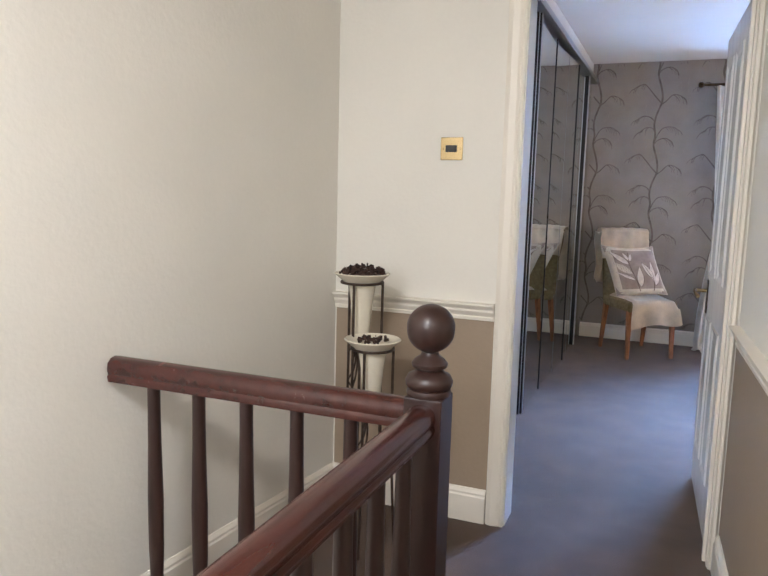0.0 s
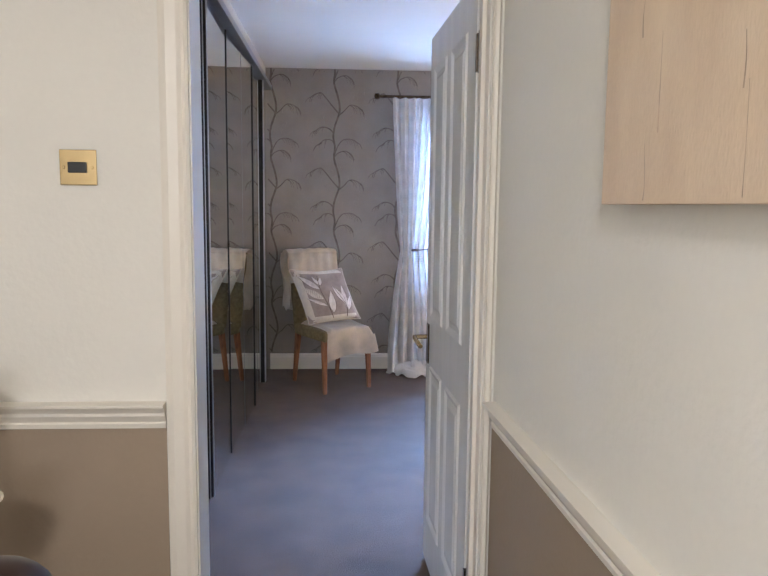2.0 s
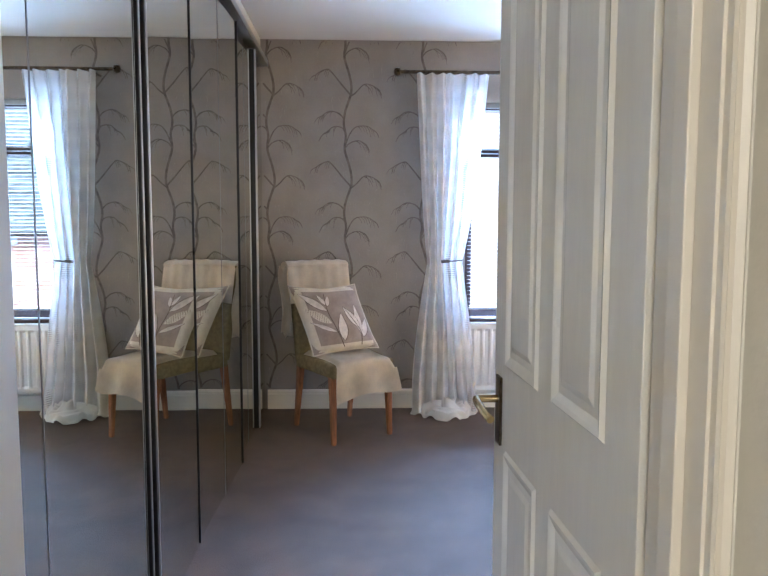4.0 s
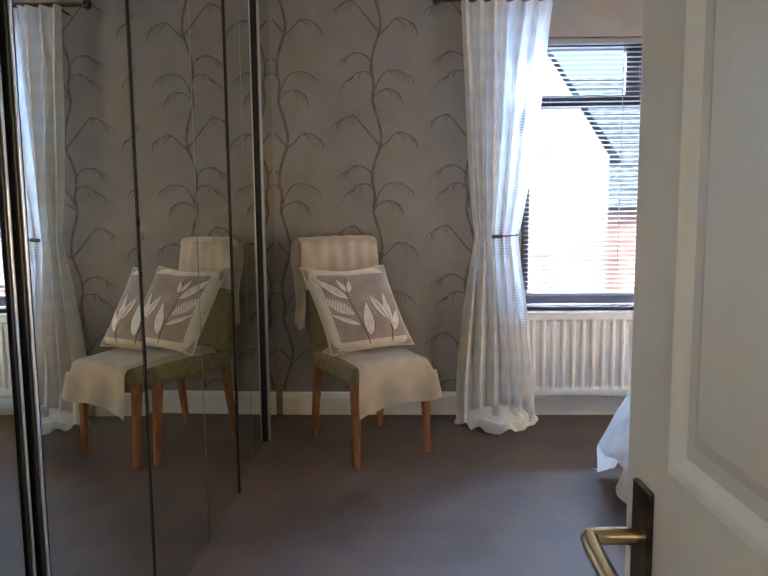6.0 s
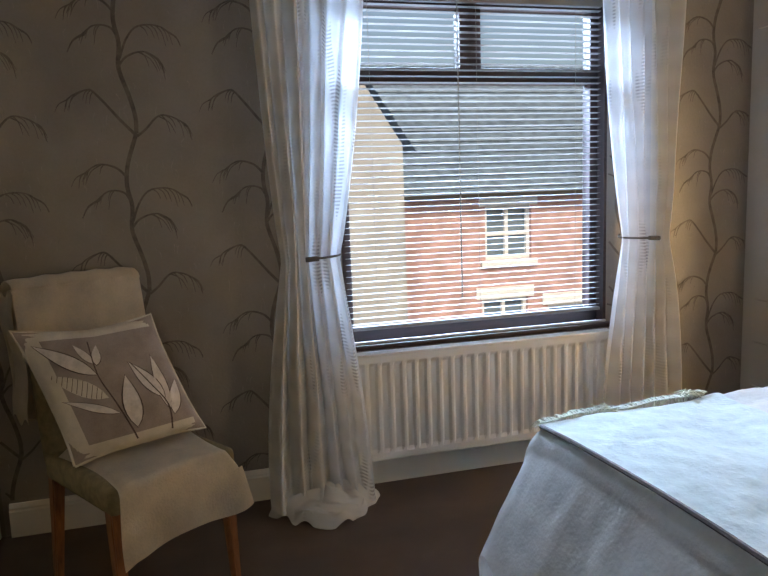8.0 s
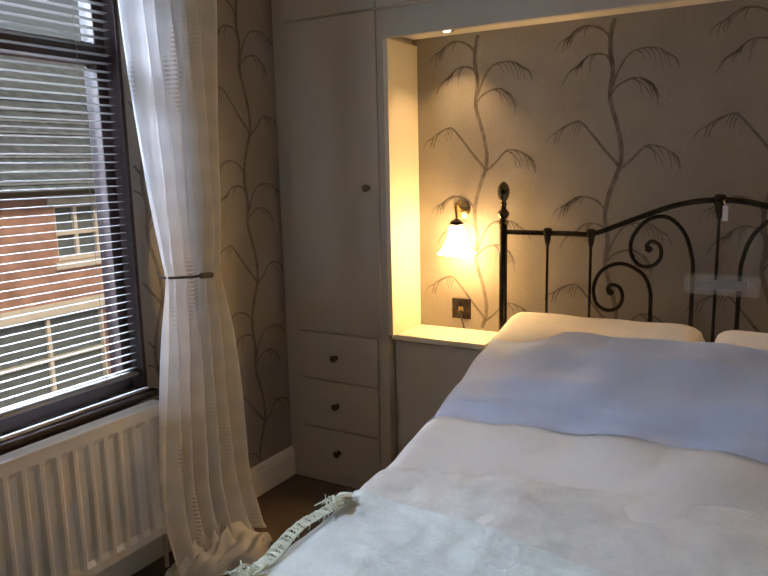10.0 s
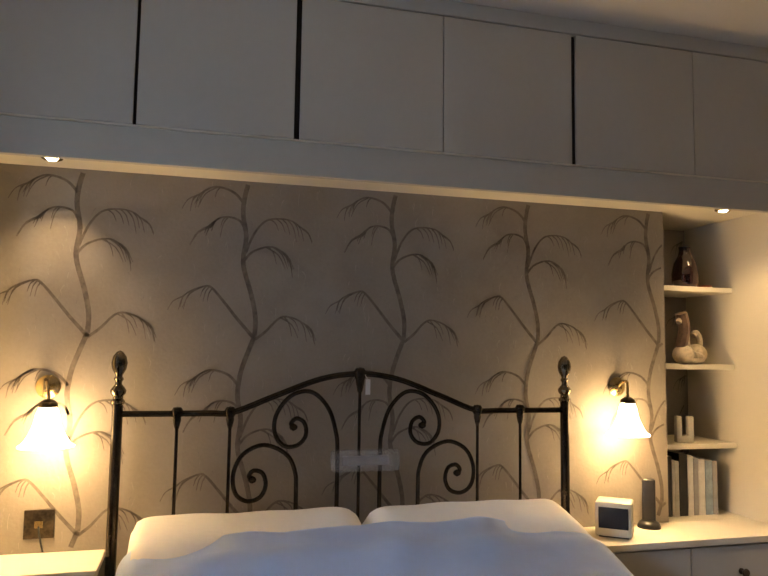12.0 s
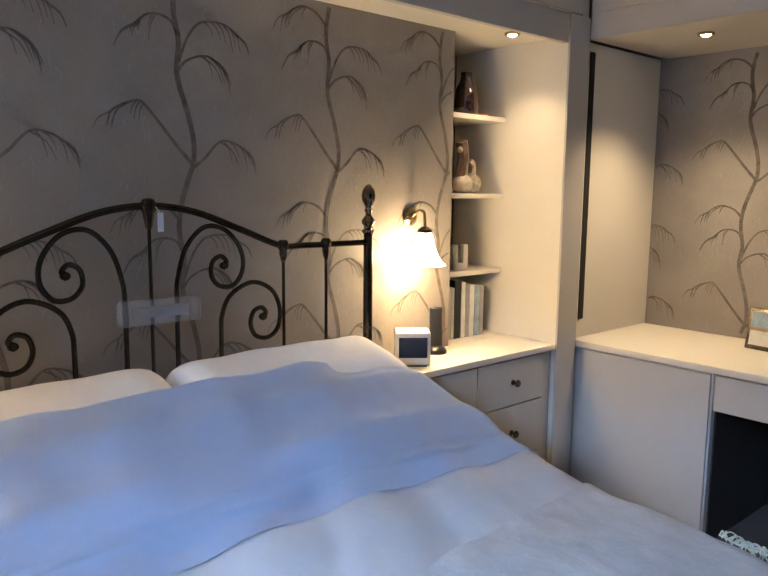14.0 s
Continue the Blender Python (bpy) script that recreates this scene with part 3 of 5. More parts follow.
wallpaper_print(lambda u, v: (u, FAR - 0.0012, v), lambda u, v: (u, FAR - 0.0008, v), (MIR, WX0 - 0.01, 0.135, CEIL), 0.147, 1.537)
wallpaper_print(lambda u, v: (u, FAR - 0.0012, v), lambda u, v: (u, FAR - 0.0008, v), (WX1 + 0.01, FRONT, 0.135, CEIL), 0.21, 1.537)
wallpaper_print(lambda u, v: (HEAD - 0.0012, -u, v), lambda u, v: (HEAD - 0.0008, -u, v), (-6.06, -3.647, 0.70, 1.895), -5.756, 1.373)
wallpaper_print(lambda u, v: (HEAD + 0.3488, -u, v), lambda u, v: (HEAD + 0.3492, -u, v), (-3.646, -3.28, 0.70, 1.895), -5.70, 1.373)
wallpaper_print(lambda u, v: (-u, D1 + 0.0012, v), lambda u, v: (-u, D1 + 0.0008, v), (-3.0, -1.25, 0.70, 1.89), -2.545, 1.364)

# ---- window, blind, radiator, curtains ----
def window_unit():
    win = thing("window_1", "dark brown framed window with a fanlight, venetian blind in front", "window", kind="structure")
    y0, y1 = FAR + 0.055, FAR + 0.12
    fr = part("window_frame", box(WX0, WX1, y0, y1, WZ0, WZ0 + 0.055, 0.004), WINFRAME, win)
    for b in ((WX0, WX1, y0, y1, WZ1 - 0.05, WZ1), (WX0, WX0 + 0.05, y0, y1, WZ0 + 0.055, WZ1 - 0.05), (WX1 - 0.05, WX1, y0, y1, WZ0 + 0.055, WZ1 - 0.05),
              (WX0 + 0.05, WX1 - 0.05, y0, y1, 1.735, 1.80), (1.50, 1.60, y0, y1, 1.80, WZ1 - 0.05)):
        part("rail", box(*b, 0.004), WINFRAME, fr)
    for b in ((WX0 + 0.05, WX1 - 0.05, 0.685, 1.735), (WX0 + 0.05, 1.50, 1.80, WZ1 - 0.05), (1.60, WX1 - 0.05, 1.80, WZ1 - 0.05)):
        g = part("pane", box(b[0], b[1], y0 + 0.03, y0 + 0.036, b[2], b[3]), GLASS, win)
        g.visible_shadow = False
    part("window_sill", box(WX0 - 0.03, WX1 + 0.03, FAR - 0.035, y0, WZ0 - 0.022, WZ0, 0.006), WINFRAME, win, "dark brown wooden window sill")
    part("sill_bead", box(WX0, WX1, FAR - 0.012, FAR + 0.0, WZ0 + 0.001, WZ0 + 0.012, 0.003), SILL, win)
    for x0, x1 in ((WX0 - 0.002, WX0 + 0.012), (WX1 - 0.012, WX1 + 0.002)):
        part("window_reveal", box(x0, x1, FAR - 0.004, y0, WZ0, WZ1), WINFRAME, win, "dark brown reveal board")
        part("window_reveal", box(x0, x1, y1, FAR + 0.138, WZ0, WZ1), WINFRAME, win, "dark brown reveal board")
    bl = thing("venetian_blind", "white aluminium venetian blind with open slats across the window", "blind")
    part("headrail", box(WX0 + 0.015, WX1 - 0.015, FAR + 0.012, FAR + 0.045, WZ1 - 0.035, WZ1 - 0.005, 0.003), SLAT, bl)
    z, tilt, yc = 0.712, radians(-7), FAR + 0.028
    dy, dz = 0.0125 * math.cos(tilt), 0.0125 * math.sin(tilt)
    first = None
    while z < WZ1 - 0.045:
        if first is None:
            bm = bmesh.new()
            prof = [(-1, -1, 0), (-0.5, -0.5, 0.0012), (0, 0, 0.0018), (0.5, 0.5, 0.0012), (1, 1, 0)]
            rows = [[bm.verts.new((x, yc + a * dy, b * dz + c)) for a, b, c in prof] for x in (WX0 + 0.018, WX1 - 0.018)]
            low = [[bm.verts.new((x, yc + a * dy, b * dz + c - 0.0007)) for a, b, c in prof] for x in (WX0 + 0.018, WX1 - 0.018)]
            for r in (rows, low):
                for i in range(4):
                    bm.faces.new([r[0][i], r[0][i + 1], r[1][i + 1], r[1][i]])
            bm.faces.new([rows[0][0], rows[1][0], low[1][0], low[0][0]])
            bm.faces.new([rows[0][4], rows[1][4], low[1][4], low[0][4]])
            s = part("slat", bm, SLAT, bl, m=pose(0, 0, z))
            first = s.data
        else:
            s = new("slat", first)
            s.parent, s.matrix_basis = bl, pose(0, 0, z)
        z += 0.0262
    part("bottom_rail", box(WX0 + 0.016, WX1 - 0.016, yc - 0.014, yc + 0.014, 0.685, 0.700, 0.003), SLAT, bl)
    for x in (1.08, 1.56, 2.04):
        part("ladder_cord", tube([(x, yc - 0.0145, 0.70), (x, yc - 0.0145, WZ1 - 0.03)], 0.0009, 5, k=1), SLAT, bl)
    part("tilt_wand", tube([(1.47, FAR + 0.004, WZ1 - 0.03), (1.47, FAR + 0.004, 0.80)], 0.003, 6, k=1), SLAT, bl)


window_unit()


def radiator():
    r = thing("radiator", "white enamelled ribbed panel radiator under the window", "radiator")
    x0, x1, z0, z1, yf = 0.80, 2.165, 0.145, 0.598, FAR - 0.115
    n = 24
    pitch = (x1 - x0 - 0.05) / n
    bm = bmesh.new()
    cols = [(x0, 0)]
    for i in range(n):
        a = x0 + 0.025 + i * pitch
        cols += [(a, 0), (a + pitch * 0.2, 0.010), (a + pitch * 0.62, 0.010), (a + pitch * 0.82, 0)]
    cols.append((x1, 0))
    lv = [(z0, 0), (z0 + 0.028, 0), (z0 + 0.045, 1), (z1 - 0.045, 1), (z1 - 0.028, 0), (z1, 0)]
    vs = [[bm.verts.new((x, yf + d * k, z)) for z, k in lv] for x, d in cols]
    for a, b in zip(vs, vs[1:]):
        for j in range(len(lv) - 1):
            bm.faces.new([a[j], b[j], b[j + 1], a[j + 1]])
    part("ribbed_panel", bm, RADIATOR, r)
    part("top_grille", box(x0, x1, yf, yf + 0.06, z1, z1 + 0.012, 0.003), RADIATOR, r)
    for x in (x0 - 0.004, x1):
        part("end_cap", box(x, x + 0.004, yf - 0.002, yf + 0.062, z0, z1 + 0.01, 0.001), RADIATOR, r)
    part("back_panel", box(x0, x1, yf + 0.045, yf + 0.058, z0, z1), RADIATOR, r)
    for x in (x0 + 0.25, x1 - 0.25):
        part("bracket", box(x, x + 0.03, yf + 0.058, FAR - 0.0005, z0 + 0.05, z1 - 0.05), RADIATOR, r)
    for x in (x0 + 0.02, x1 - 0.02):
        part("pipe", tube([(x, yf + 0.03, z0 + 0.01), (x, yf + 0.03, 0.0)], 0.0075, 8, k=1), RADIATOR, r)


radiator()


def curtain(xa, xb, inner, z_tie, mirror, name_label):
    """A pair of layers, drawn to the side at the tie. xa..xb at the top; inner: the window-side edge."""
    c = thing("curtain", name_label, "curtain", group="curtains at the window")
    s = 1 if inner == "right" else -1
    # linen: outer half, voile: inner half
    def edge(z, top, tie, low):
        if z > z_tie:
            t = (z - z_tie) / (2.25 - z_tie)
            return tie + (top - tie) * (t ** 0.75)
        t = (z_tie - z) / z_tie
        return tie + (low - tie) * math.sin(t * math.pi / 2)
    outer = (xa if s > 0 else xb)
    inn = (xb if s > 0 else xa)
    def layer(o_top, o_tie, o_low, i_top, i_tie, i_low, folds, depth, base, seed):
        rng = random.Random(seed)
        ph = [rng.uniform(0, 6.28) for _ in range(4)]
        def f(u, v):
            z = v * 2.25 + 0.004
            a, b = edge(z, o_top, o_tie, o_low), edge(z, i_top, i_tie, i_low)
            w = u + 0.018 * math.sin(ph[0] + 5 * z) * math.sin(u * 9 + ph[1])
            x = a + (b - a) * w
            pinch = 1 - 0.45 * math.exp(-((z - z_tie) / 0.16) ** 2)
            fl = math.sin(2 * math.pi * folds * u + ph[2] + 0.9 * math.sin(1.7 * z + ph[3]))
            y = base + depth * pinch * fl + 0.008 * math.sin(13 * u + 4 * z)
            low = max(0.0, 1 - z / 0.30)
            y -= 0.07 * low ** 1.5
            zz = max(0.03, z)
            return (x, y, zz)
        return grid(f, 110, 60)
    o = outer
    part("linen_layer", layer(o, o + s * 0.08, o - s * 0.02, o + s * 0.20, o + s * 0.17, o + s * 0.20, 2.6, 0.040, FAR - 0.155, 3 + mirror), CURTAIN, c, "cream woven linen curtain", smooth=True)
    part("voile_layer", layer(o + s * 0.17, o + s * 0.15, o + s * 0.15, inn, o + s * 0.315, o + s * 0.41, 4, 0.030, FAR - 0.15, 9 + mirror), VOILE, c, "sheer white voile curtain", smooth=True)
    def pool(u, v):
        a, r = 2 * math.pi * u, 0.02 + 0.98 * v
        wob = 1 + 0.16 * math.sin(3 * a + mirror) + 0.07 * math.sin(7 * a)
        hgt = 0.085 * max(0.0, 1 - r ** 3) ** 0.6
        fold = 0.030 * math.sin(9 * (0.5 * math.cos(a) * r + 0.9 * r) + 2.5 * math.sin(2 * a)) * (1 - 0.6 * r) + 0.014 * math.sin(17 * r * math.sin(a) + 5 * a)
        return (o + s * 0.20 + s * 0.205 * r * wob * math.cos(a), FAR - 0.215 + 0.135 * r * wob * math.sin(a), max(0.003, hgt + fold * (0.3 + 0.7 * (1 - r ** 2)) + 0.02 * (r > 0.9) * math.sin(8 * a)))
    part("pooled_hem", grid(pool, 120, 34), CURTAIN, c, "crumpled curtain hem pooled on the carpet", smooth=True)
    bm = tube([(o + s * 0.21, FAR - 0.205, z_tie), (o + s * 0.25, FAR - 0.195, z_tie), (o + s * 0.315, FAR - 0.14, z_tie + 0.004), (o + s * 0.26, FAR - 0.055, z_tie + 0.01)], 0.0045, 8)
    part("tieback", bm, CORD, c, "dark cord tieback", smooth=True)
    part("tassel", tube([(o + s * 0.165, FAR - 0.215, z_tie - 0.003), (o + s * 0.215, FAR - 0.212, z_tie)], 0.010, 8, k=1), CORD, c, smooth=True)


curtain(0.575, 1.06, "right", 1.035, 0, "cream linen and white voile curtain tied back, pooling on the carpet")
curtain(2.07, 2.49, "left", 1.035, 1, "cream linen and white voile curtain tied back beside fitted cupboards")
pl = thing("curtain_pole", "dark metal curtain pole over the window", "curtain pole")
part("pole", tube([(0.45, FAR - 0.13, 2.27), (2.62, FAR - 0.13, 2.27)], 0.012, 12, k=1), BRONZE, pl, smooth=True)
for x in (0.45, 2.62):
    part("finial", lathe([(0, -0.03), (0.02, -0.02), (0.026, 0), (0.02, 0.02), (0, 0.03)], 14, m=pose(x, FAR - 0.13, 2.27)), BRONZE, pl, smooth=True)
for x in (0.6, 2.5):
    part("bracket", tube([(x, FAR - 0.0005, 2.25), (x, FAR - 0.08, 2.25), (x, FAR - 0.13, 2.262)], 0.007, 8), BRONZE, pl)


# ---- chair ----
def chair():
    c = thing("dining_chair", "olive upholstered dining chair with red-brown legs beside the mirror wardrobe", "chair", pose(0.098, 6.075, 0, 0, 0, 31))
    for (x, y, tx, ty) in ((-0.195, -0.215, -0.01, -0.03), (0.185, -0.215, 0.005, -0.02), (-0.19, 0.20, -0.01, 0.05), (0.19, 0.20, 0.0, 0.05)):
        bm = bmesh.new()
        top = [bm.verts.new((x + a * 0.021, y + b * 0.021, 0.41)) for a, b in ((-1, -1), (1, -1), (1, 1), (-1, 1))]
        bot = [bm.verts.new((x + tx + a * 0.013, y + ty + b * 0.013, 0)) for a, b in ((-1, -1), (1, -1), (1, 1), (-1, 1))]
        for i in range(4):
            bm.faces.new([top[i], top[(i + 1) % 4], bot[(i + 1) % 4], bot[i]])
        bm.faces.new(top), bm.faces.new(bot[::-1])
        bmesh.ops.bevel(bm, geom=bm.edges[:], offset=0.004, segments=2, affect="EDGES")
        part("leg", bm, OAK, c, "tapered red-brown wooden leg")
    bm = box(-0.22, 0.212, -0.25, 0.22, 0.385, 0.475, 0.028, seg=4)
    part("seat", bm, SEATCLOTH, c, "olive upholstered seat", smooth=True)
    bm = box(-0.215, 0.178, 0.0, 0.065, 0.0, 0.60, 0.025, seg=4)
    bm.transform(pose(0, 0.175, 0.43, -10))
    part("backrest", bm, SEATCLOTH, c, "olive upholstered backrest", smooth=True)
    return c


ch = chair()
CH = pose(0.098, 6.075, 0, 0, 0, 31)


def seat_throw():
    def f(u, v):
        # v along front-back over the seat and down the front, u across
        x = -0.205 + 0.425 * u + 0.02 * math.sin(5 * v + 2 * u)
        s = v * 0.68
        if s < 0.40:
            y, z = 0.14 - s, 0.492
        elif s < 0.47:
            t = (s - 0.40) / 0.07 * math.pi / 2
            y, z = -0.26 - 0.03 * math.sin(t), 0.462 + 0.03 * math.cos(t)
        else:
            y, z = -0.292 - 0.02 * (s - 0.47) / 0.2, 0.462 - (s - 0.47) * (0.88 - 0.10 * u + 0.05 * math.sin(9 * u))
        y += -0.008 * math.sin(14 * u + 1) * (s > 0.42) * min(1, (s - 0.42) * 8)
        z += 0.005 * math.sin(9 * u + 7 * s)
        if u > 0.9:
            k = (u - 0.9) / 0.1
            x -= 0.012 * k
            z -= 0.05 * k * (s < 0.5)
        if u < 0.08:
            z -= 0.02 * (1 - u / 0.08)
        return (x, y, z)
    bm = grid(f, 44, 60)
    bmesh.ops.solidify(bm, geom=bm.faces[:], thickness=0.006)
    t = thing("seat_blanket", "cream fleece blanket draped over the dining chair seat", "blanket", CH)
    part("blanket_fabric", bm, THROW, t, smooth=True)

    def g(u, v):
        x = -0.235 + 0.425 * u
        s = v * 0.77 - 0.22
        tilt = math.tan(radians(10))
        if s < 0:
            z = 1.01 + s * 1.0
            y = 0.205 + (z - 0.43) * tilt * 1.0 - 0.045
        elif s < 0.12:
            t = s / 0.12 * math.pi
            z = 1.01 + 0.038 * math.sin(t) + 0.002 * math.sin(30 * u)
            y = 0.19 + 0.57 * tilt + 0.02 - 0.055 * math.cos(t)
        else:
            z = 1.01 - (s - 0.12) * (1.0 + 0.12 * math.sin(3 * u))
            y = 0.245 + (z - 0.43) * tilt + 0.045 + 0.01 * math.sin(15 * u)
        if u < 0.12:
            x -= 0.012 * (1 - u / 0.12)
        z -= 0.006 * abs(2 * u - 1) ** 3
        y -= 0.003 * math.sin(34 * u)
        return (x, y, z)
    bm = grid(g, 40, 60)
    bmesh.ops.solidify(bm, geom=bm.faces[:], thickness=0.007)
    t = thing("back_blanket", "cream fleece blanket folded over the chair back", "blanket", CH)
    part("blanket_fabric", bm, THROW, t, smooth=True)
    # side flap at the window-away side
    def h(u, v):
        return (-0.245 - 0.01 * math.sin(8 * v), 0.215 + 0.13 * u + (1 - v) * 0.05, 1.0 - 0.42 * v + 0.015 * math.sin(9 * u))
    bm = grid(h, 12, 20)
    bmesh.ops.solidify(bm, geom=bm.faces[:], thickness=0.006)
    part("side_flap", bm, THROW, t, smooth=True)


seat_throw()


def leaf_shape(bm, cx, cz, ln, w, ang, place, k=8):
    pts = []
    for i in range(k + 1):
        t = i / k
        pts.append((t, w * math.sin(math.pi * t ** 0.8)))
    outline = [(t * ln, a) for t, a in pts] + [(t * ln, -a) for t, a in reversed(pts[1:-1])]
    ca, sa = math.cos(ang), math.sin(ang)
    vs = [bm.verts.new(place(cx + x * ca - y * sa, cz + x * sa + y * ca)) for x, y in outline]
    bm.faces.new(vs)


def cushion():
    m = CH @ pose(-0.055, -0.055, 0.512, -20, -4, -12)
    c = thing("cushion", "taupe cushion with silver leaves and cream border on the chair", "cushion", m)
    H = 0.196
    def bulge(x, z, s):
        k = max(0.0, (1 - (x / H) ** 2) * (1 - (z / H) ** 2))
        return s * (0.004 + 0.062 * k ** 0.42)
    for s in (-1, 1):
        def f(u, v):
            x, z = (2 * u - 1) * H, (2 * v - 1) * H
            r = 1 + 0.06 * (abs(2 * u - 1) * abs(2 * v - 1)) ** 4 - 0.012 * (1 - min(abs(2 * u - 1), abs(2 * v - 1)) ** 2)
            return (x * r, bulge(x, z, s), z * r + H)
        part("cover", grid(f, 26, 26), CUSH if s < 0 else CUSH_EDGE, c, smooth=True)
    def P(x, z, lift=0.0022):
        x, z = max(-H, min(H, x)), max(-H, min(H, z))
        return (x, bulge(x, z, -1) - lift, z + H)
    # cream border on two sides, flange all round
    bm = bmesh.new()
    grid(lambda u, v: P(-H + 0.045 * u, (2 * v - 1) * H * 0.99), 4, 26, bm)
    grid(lambda u, v: P(-H + 0.045 + u * (2 * H - 0.045), -H + 0.035 * v), 22, 4, bm)
    grid(lambda u, v: P(-H + 0.045 + u * (2 * H - 0.045), H - 0.03 * v), 22, 4, bm)
    part("border", bm, CUSH_EDGE, c, "cream cushion border", smooth=True)
    pts = []
    for a, b in (((-1, -1), (1, -1)), ((1, -1), (1, 1)), ((1, 1), (-1, 1)), ((-1, 1), (-1, -1))):
        for i in range(8):
            t = i / 8
            x, z = a[0] + (b[0] - a[0]) * t, a[1] + (b[1] - a[1]) * t
            r = H * (1 + 0.06 * (abs(x) * abs(z)) ** 4 - 0.012 * (1 - min(abs(x), abs(z)) ** 2))
            pts.append((x * r, 0, z * r + H))
    pts.append(pts[0])
    part("piping", tube(pts, 0.006, 6, k=1), CUSH_EDGE, c, smooth=True)
    bm, dk = bmesh.new(), bmesh.new()
    leaves = ((-0.047, 0.04, 0.17, 0.022, 2.42), (-0.032, -0.09, 0.15, 0.012, 2.68), (0.0, -0.145, 0.17, 0.026, 1.40), (0.117, -0.076, 0.15, 0.022, 1.99),
              (0.117, -0.117, 0.185, 0.018, 1.49), (0.125, -0.135, 0.12, 0.018, 1.15), (-0.035, 0.07, 0.07, 0.012, 1.2), (-0.04, 0.075, 0.075, 0.012, 2.0))
    for cx, cz, ln, w, a in leaves:
        leaf_shape(dk, cx - 0.003 * math.cos(a), cz - 0.003 * math.sin(a), ln * 1.04, w * 1.16, a, lambda x, z: P(x, z, 0.0032))
        leaf_shape(bm, cx, cz, ln, w, a, lambda x, z: P(x, z, 0.0042))
    tan = bmesh.new()
    leaf_shape(tan, -0.044, -0.037, 0.165, 0.026, 2.51, lambda x, z: P(x, z, 0.0036))
    part("striped_leaf", tan, CUSH_EDGE, c, "beige striped leaf patch")
    for q in range(11):
        t = 0.02 + q * 0.013
        bx, bz = -0.044 + t * math.cos(2.51), -0.037 + t * math.sin(2.51)
        h_ = 0.022 * math.sin(math.pi * (t / 0.165) ** 0.8)
        ribbon(dk, [(bx - h_ * 0.5, bz - h_), (bx + h_ * 0.5, bz + h_)], 0.0008, 0.0008, (-1, 1, -1, 1), lambda x, z: P(x, z, 0.0046), 3)
    ribbon(dk, [(-0.012, -0.18), (-0.03, -0.06), (-0.045, 0.04), (-0.027, 0.15)], 0.0028, 0.0016, (-1, 1, -1, 1), lambda x, z: P(x, z, 0.0048))
    ribbon(dk, [(0.10, -0.18), (0.117, -0.1), (0.09, -0.02), (0.06, 0.06)], 0.003, 0.0015, (-1, 1, -1, 1), lambda x, z: P(x, z, 0.0048))
    part("leaf_outline", dk, LEAF_DARK, c, "dark stitched leaf outline")
    part("leaf", bm, LEAF, c, "silver appliqued leaf")
    for ob in c.children:
        for v in ob.data.vertices:
            v.co.z += 0.030 * max(0.0, -v.co.x / H) * max(0.0, v.co.z) / (2 * H)
            v.co.x -= 0.20 * (v.co.z - H)


cushion()


# ---- fitted furniture on the headboard wall ----
def knob(parent, x, y, z, axis="-x", mat_=None):
    prof = [(0, 0.0), (0.011, 0.0), (0.011, 0.003), (0.005, 0.006), (0.005, 0.014), (0.013, 0.019), (0.015, 0.024), (0.012, 0.029), (0, 0.031)]
    m = pose(x, y, z, 0, -90, 0) if axis == "-x" else pose(x, y, z, -90, 0, 0)
    part("knob", lathe(prof, 16, m=m), mat_ or BRONZE, parent, "round dark bronze knob", smooth=True)


tall = thing("tall_cupboard", "matt cream fitted cupboard with tall door above three drawers", "cupboard")
part("carcass", box(FRONT, HEAD - 0.001, 6.081, FAR - 0.002, 0.0, 1.975, 0.001), CABINET, tall)
part("door", box(FRONT - 0.012, FRONT - 0.001, 6.105, 6.535, 0.695, 1.97, 0.002), CABINET, tall)
for z0, z1 in ((0.482, 0.686), (0.262, 0.474), (0.055, 0.254)):
    dd = part("drawer", box(FRONT - 0.012, FRONT - 0.001, 6.13, 6.53, z0, z1, 0.002), CABINET, tall)
    knob(dd, FRONT - 0.012, 6.338, (z0 + z1) / 2)
knob(tall, FRONT - 0.012, 6.153, 1.303)

bs = thing("bedside_cabinet", "matt cream bedside cabinet beside the metal bed", "cabinet")
part("body", box(3.035, HEAD - 0.001, 5.69, 6.080, 0, 0.683, 0.001), CABINET, bs)
part("door", box(3.024, 3.034, 5.70, 6.072, 0.03, 0.676, 0.002), CABINET, bs)
part("top", box(3.008, HEAD - 0.002, 5.672, 6.080, 0.684, 0.706, 0.003), RECESS, bs, "pale cream cabinet top")

over = thing("overhead_cupboards", "row of matt cream fitted cupboards bridging over the bed", "cupboard")
part("carcass", box(FRONT, HEAD + 0.34, 3.15, FAR - 0.002, 1.976, 2.445, 0.001), CABINET, over)
part("pelmet", box(FRONT - 0.001, FRONT + 0.022, 3.28, 6.081, 1.868, 1.975, 0.002), CABINET, over)
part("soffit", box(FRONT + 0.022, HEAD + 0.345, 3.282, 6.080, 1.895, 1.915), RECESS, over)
part("cornice", box(FRONT - 0.012, HEAD, 3.15, FAR - 0.002, 2.446, CEIL - 0.001, 0.004), CABINET, over)
ED = [6.55, 6.10, 5.623, 5.147, 4.667, 4.187, 3.70, 3.205]
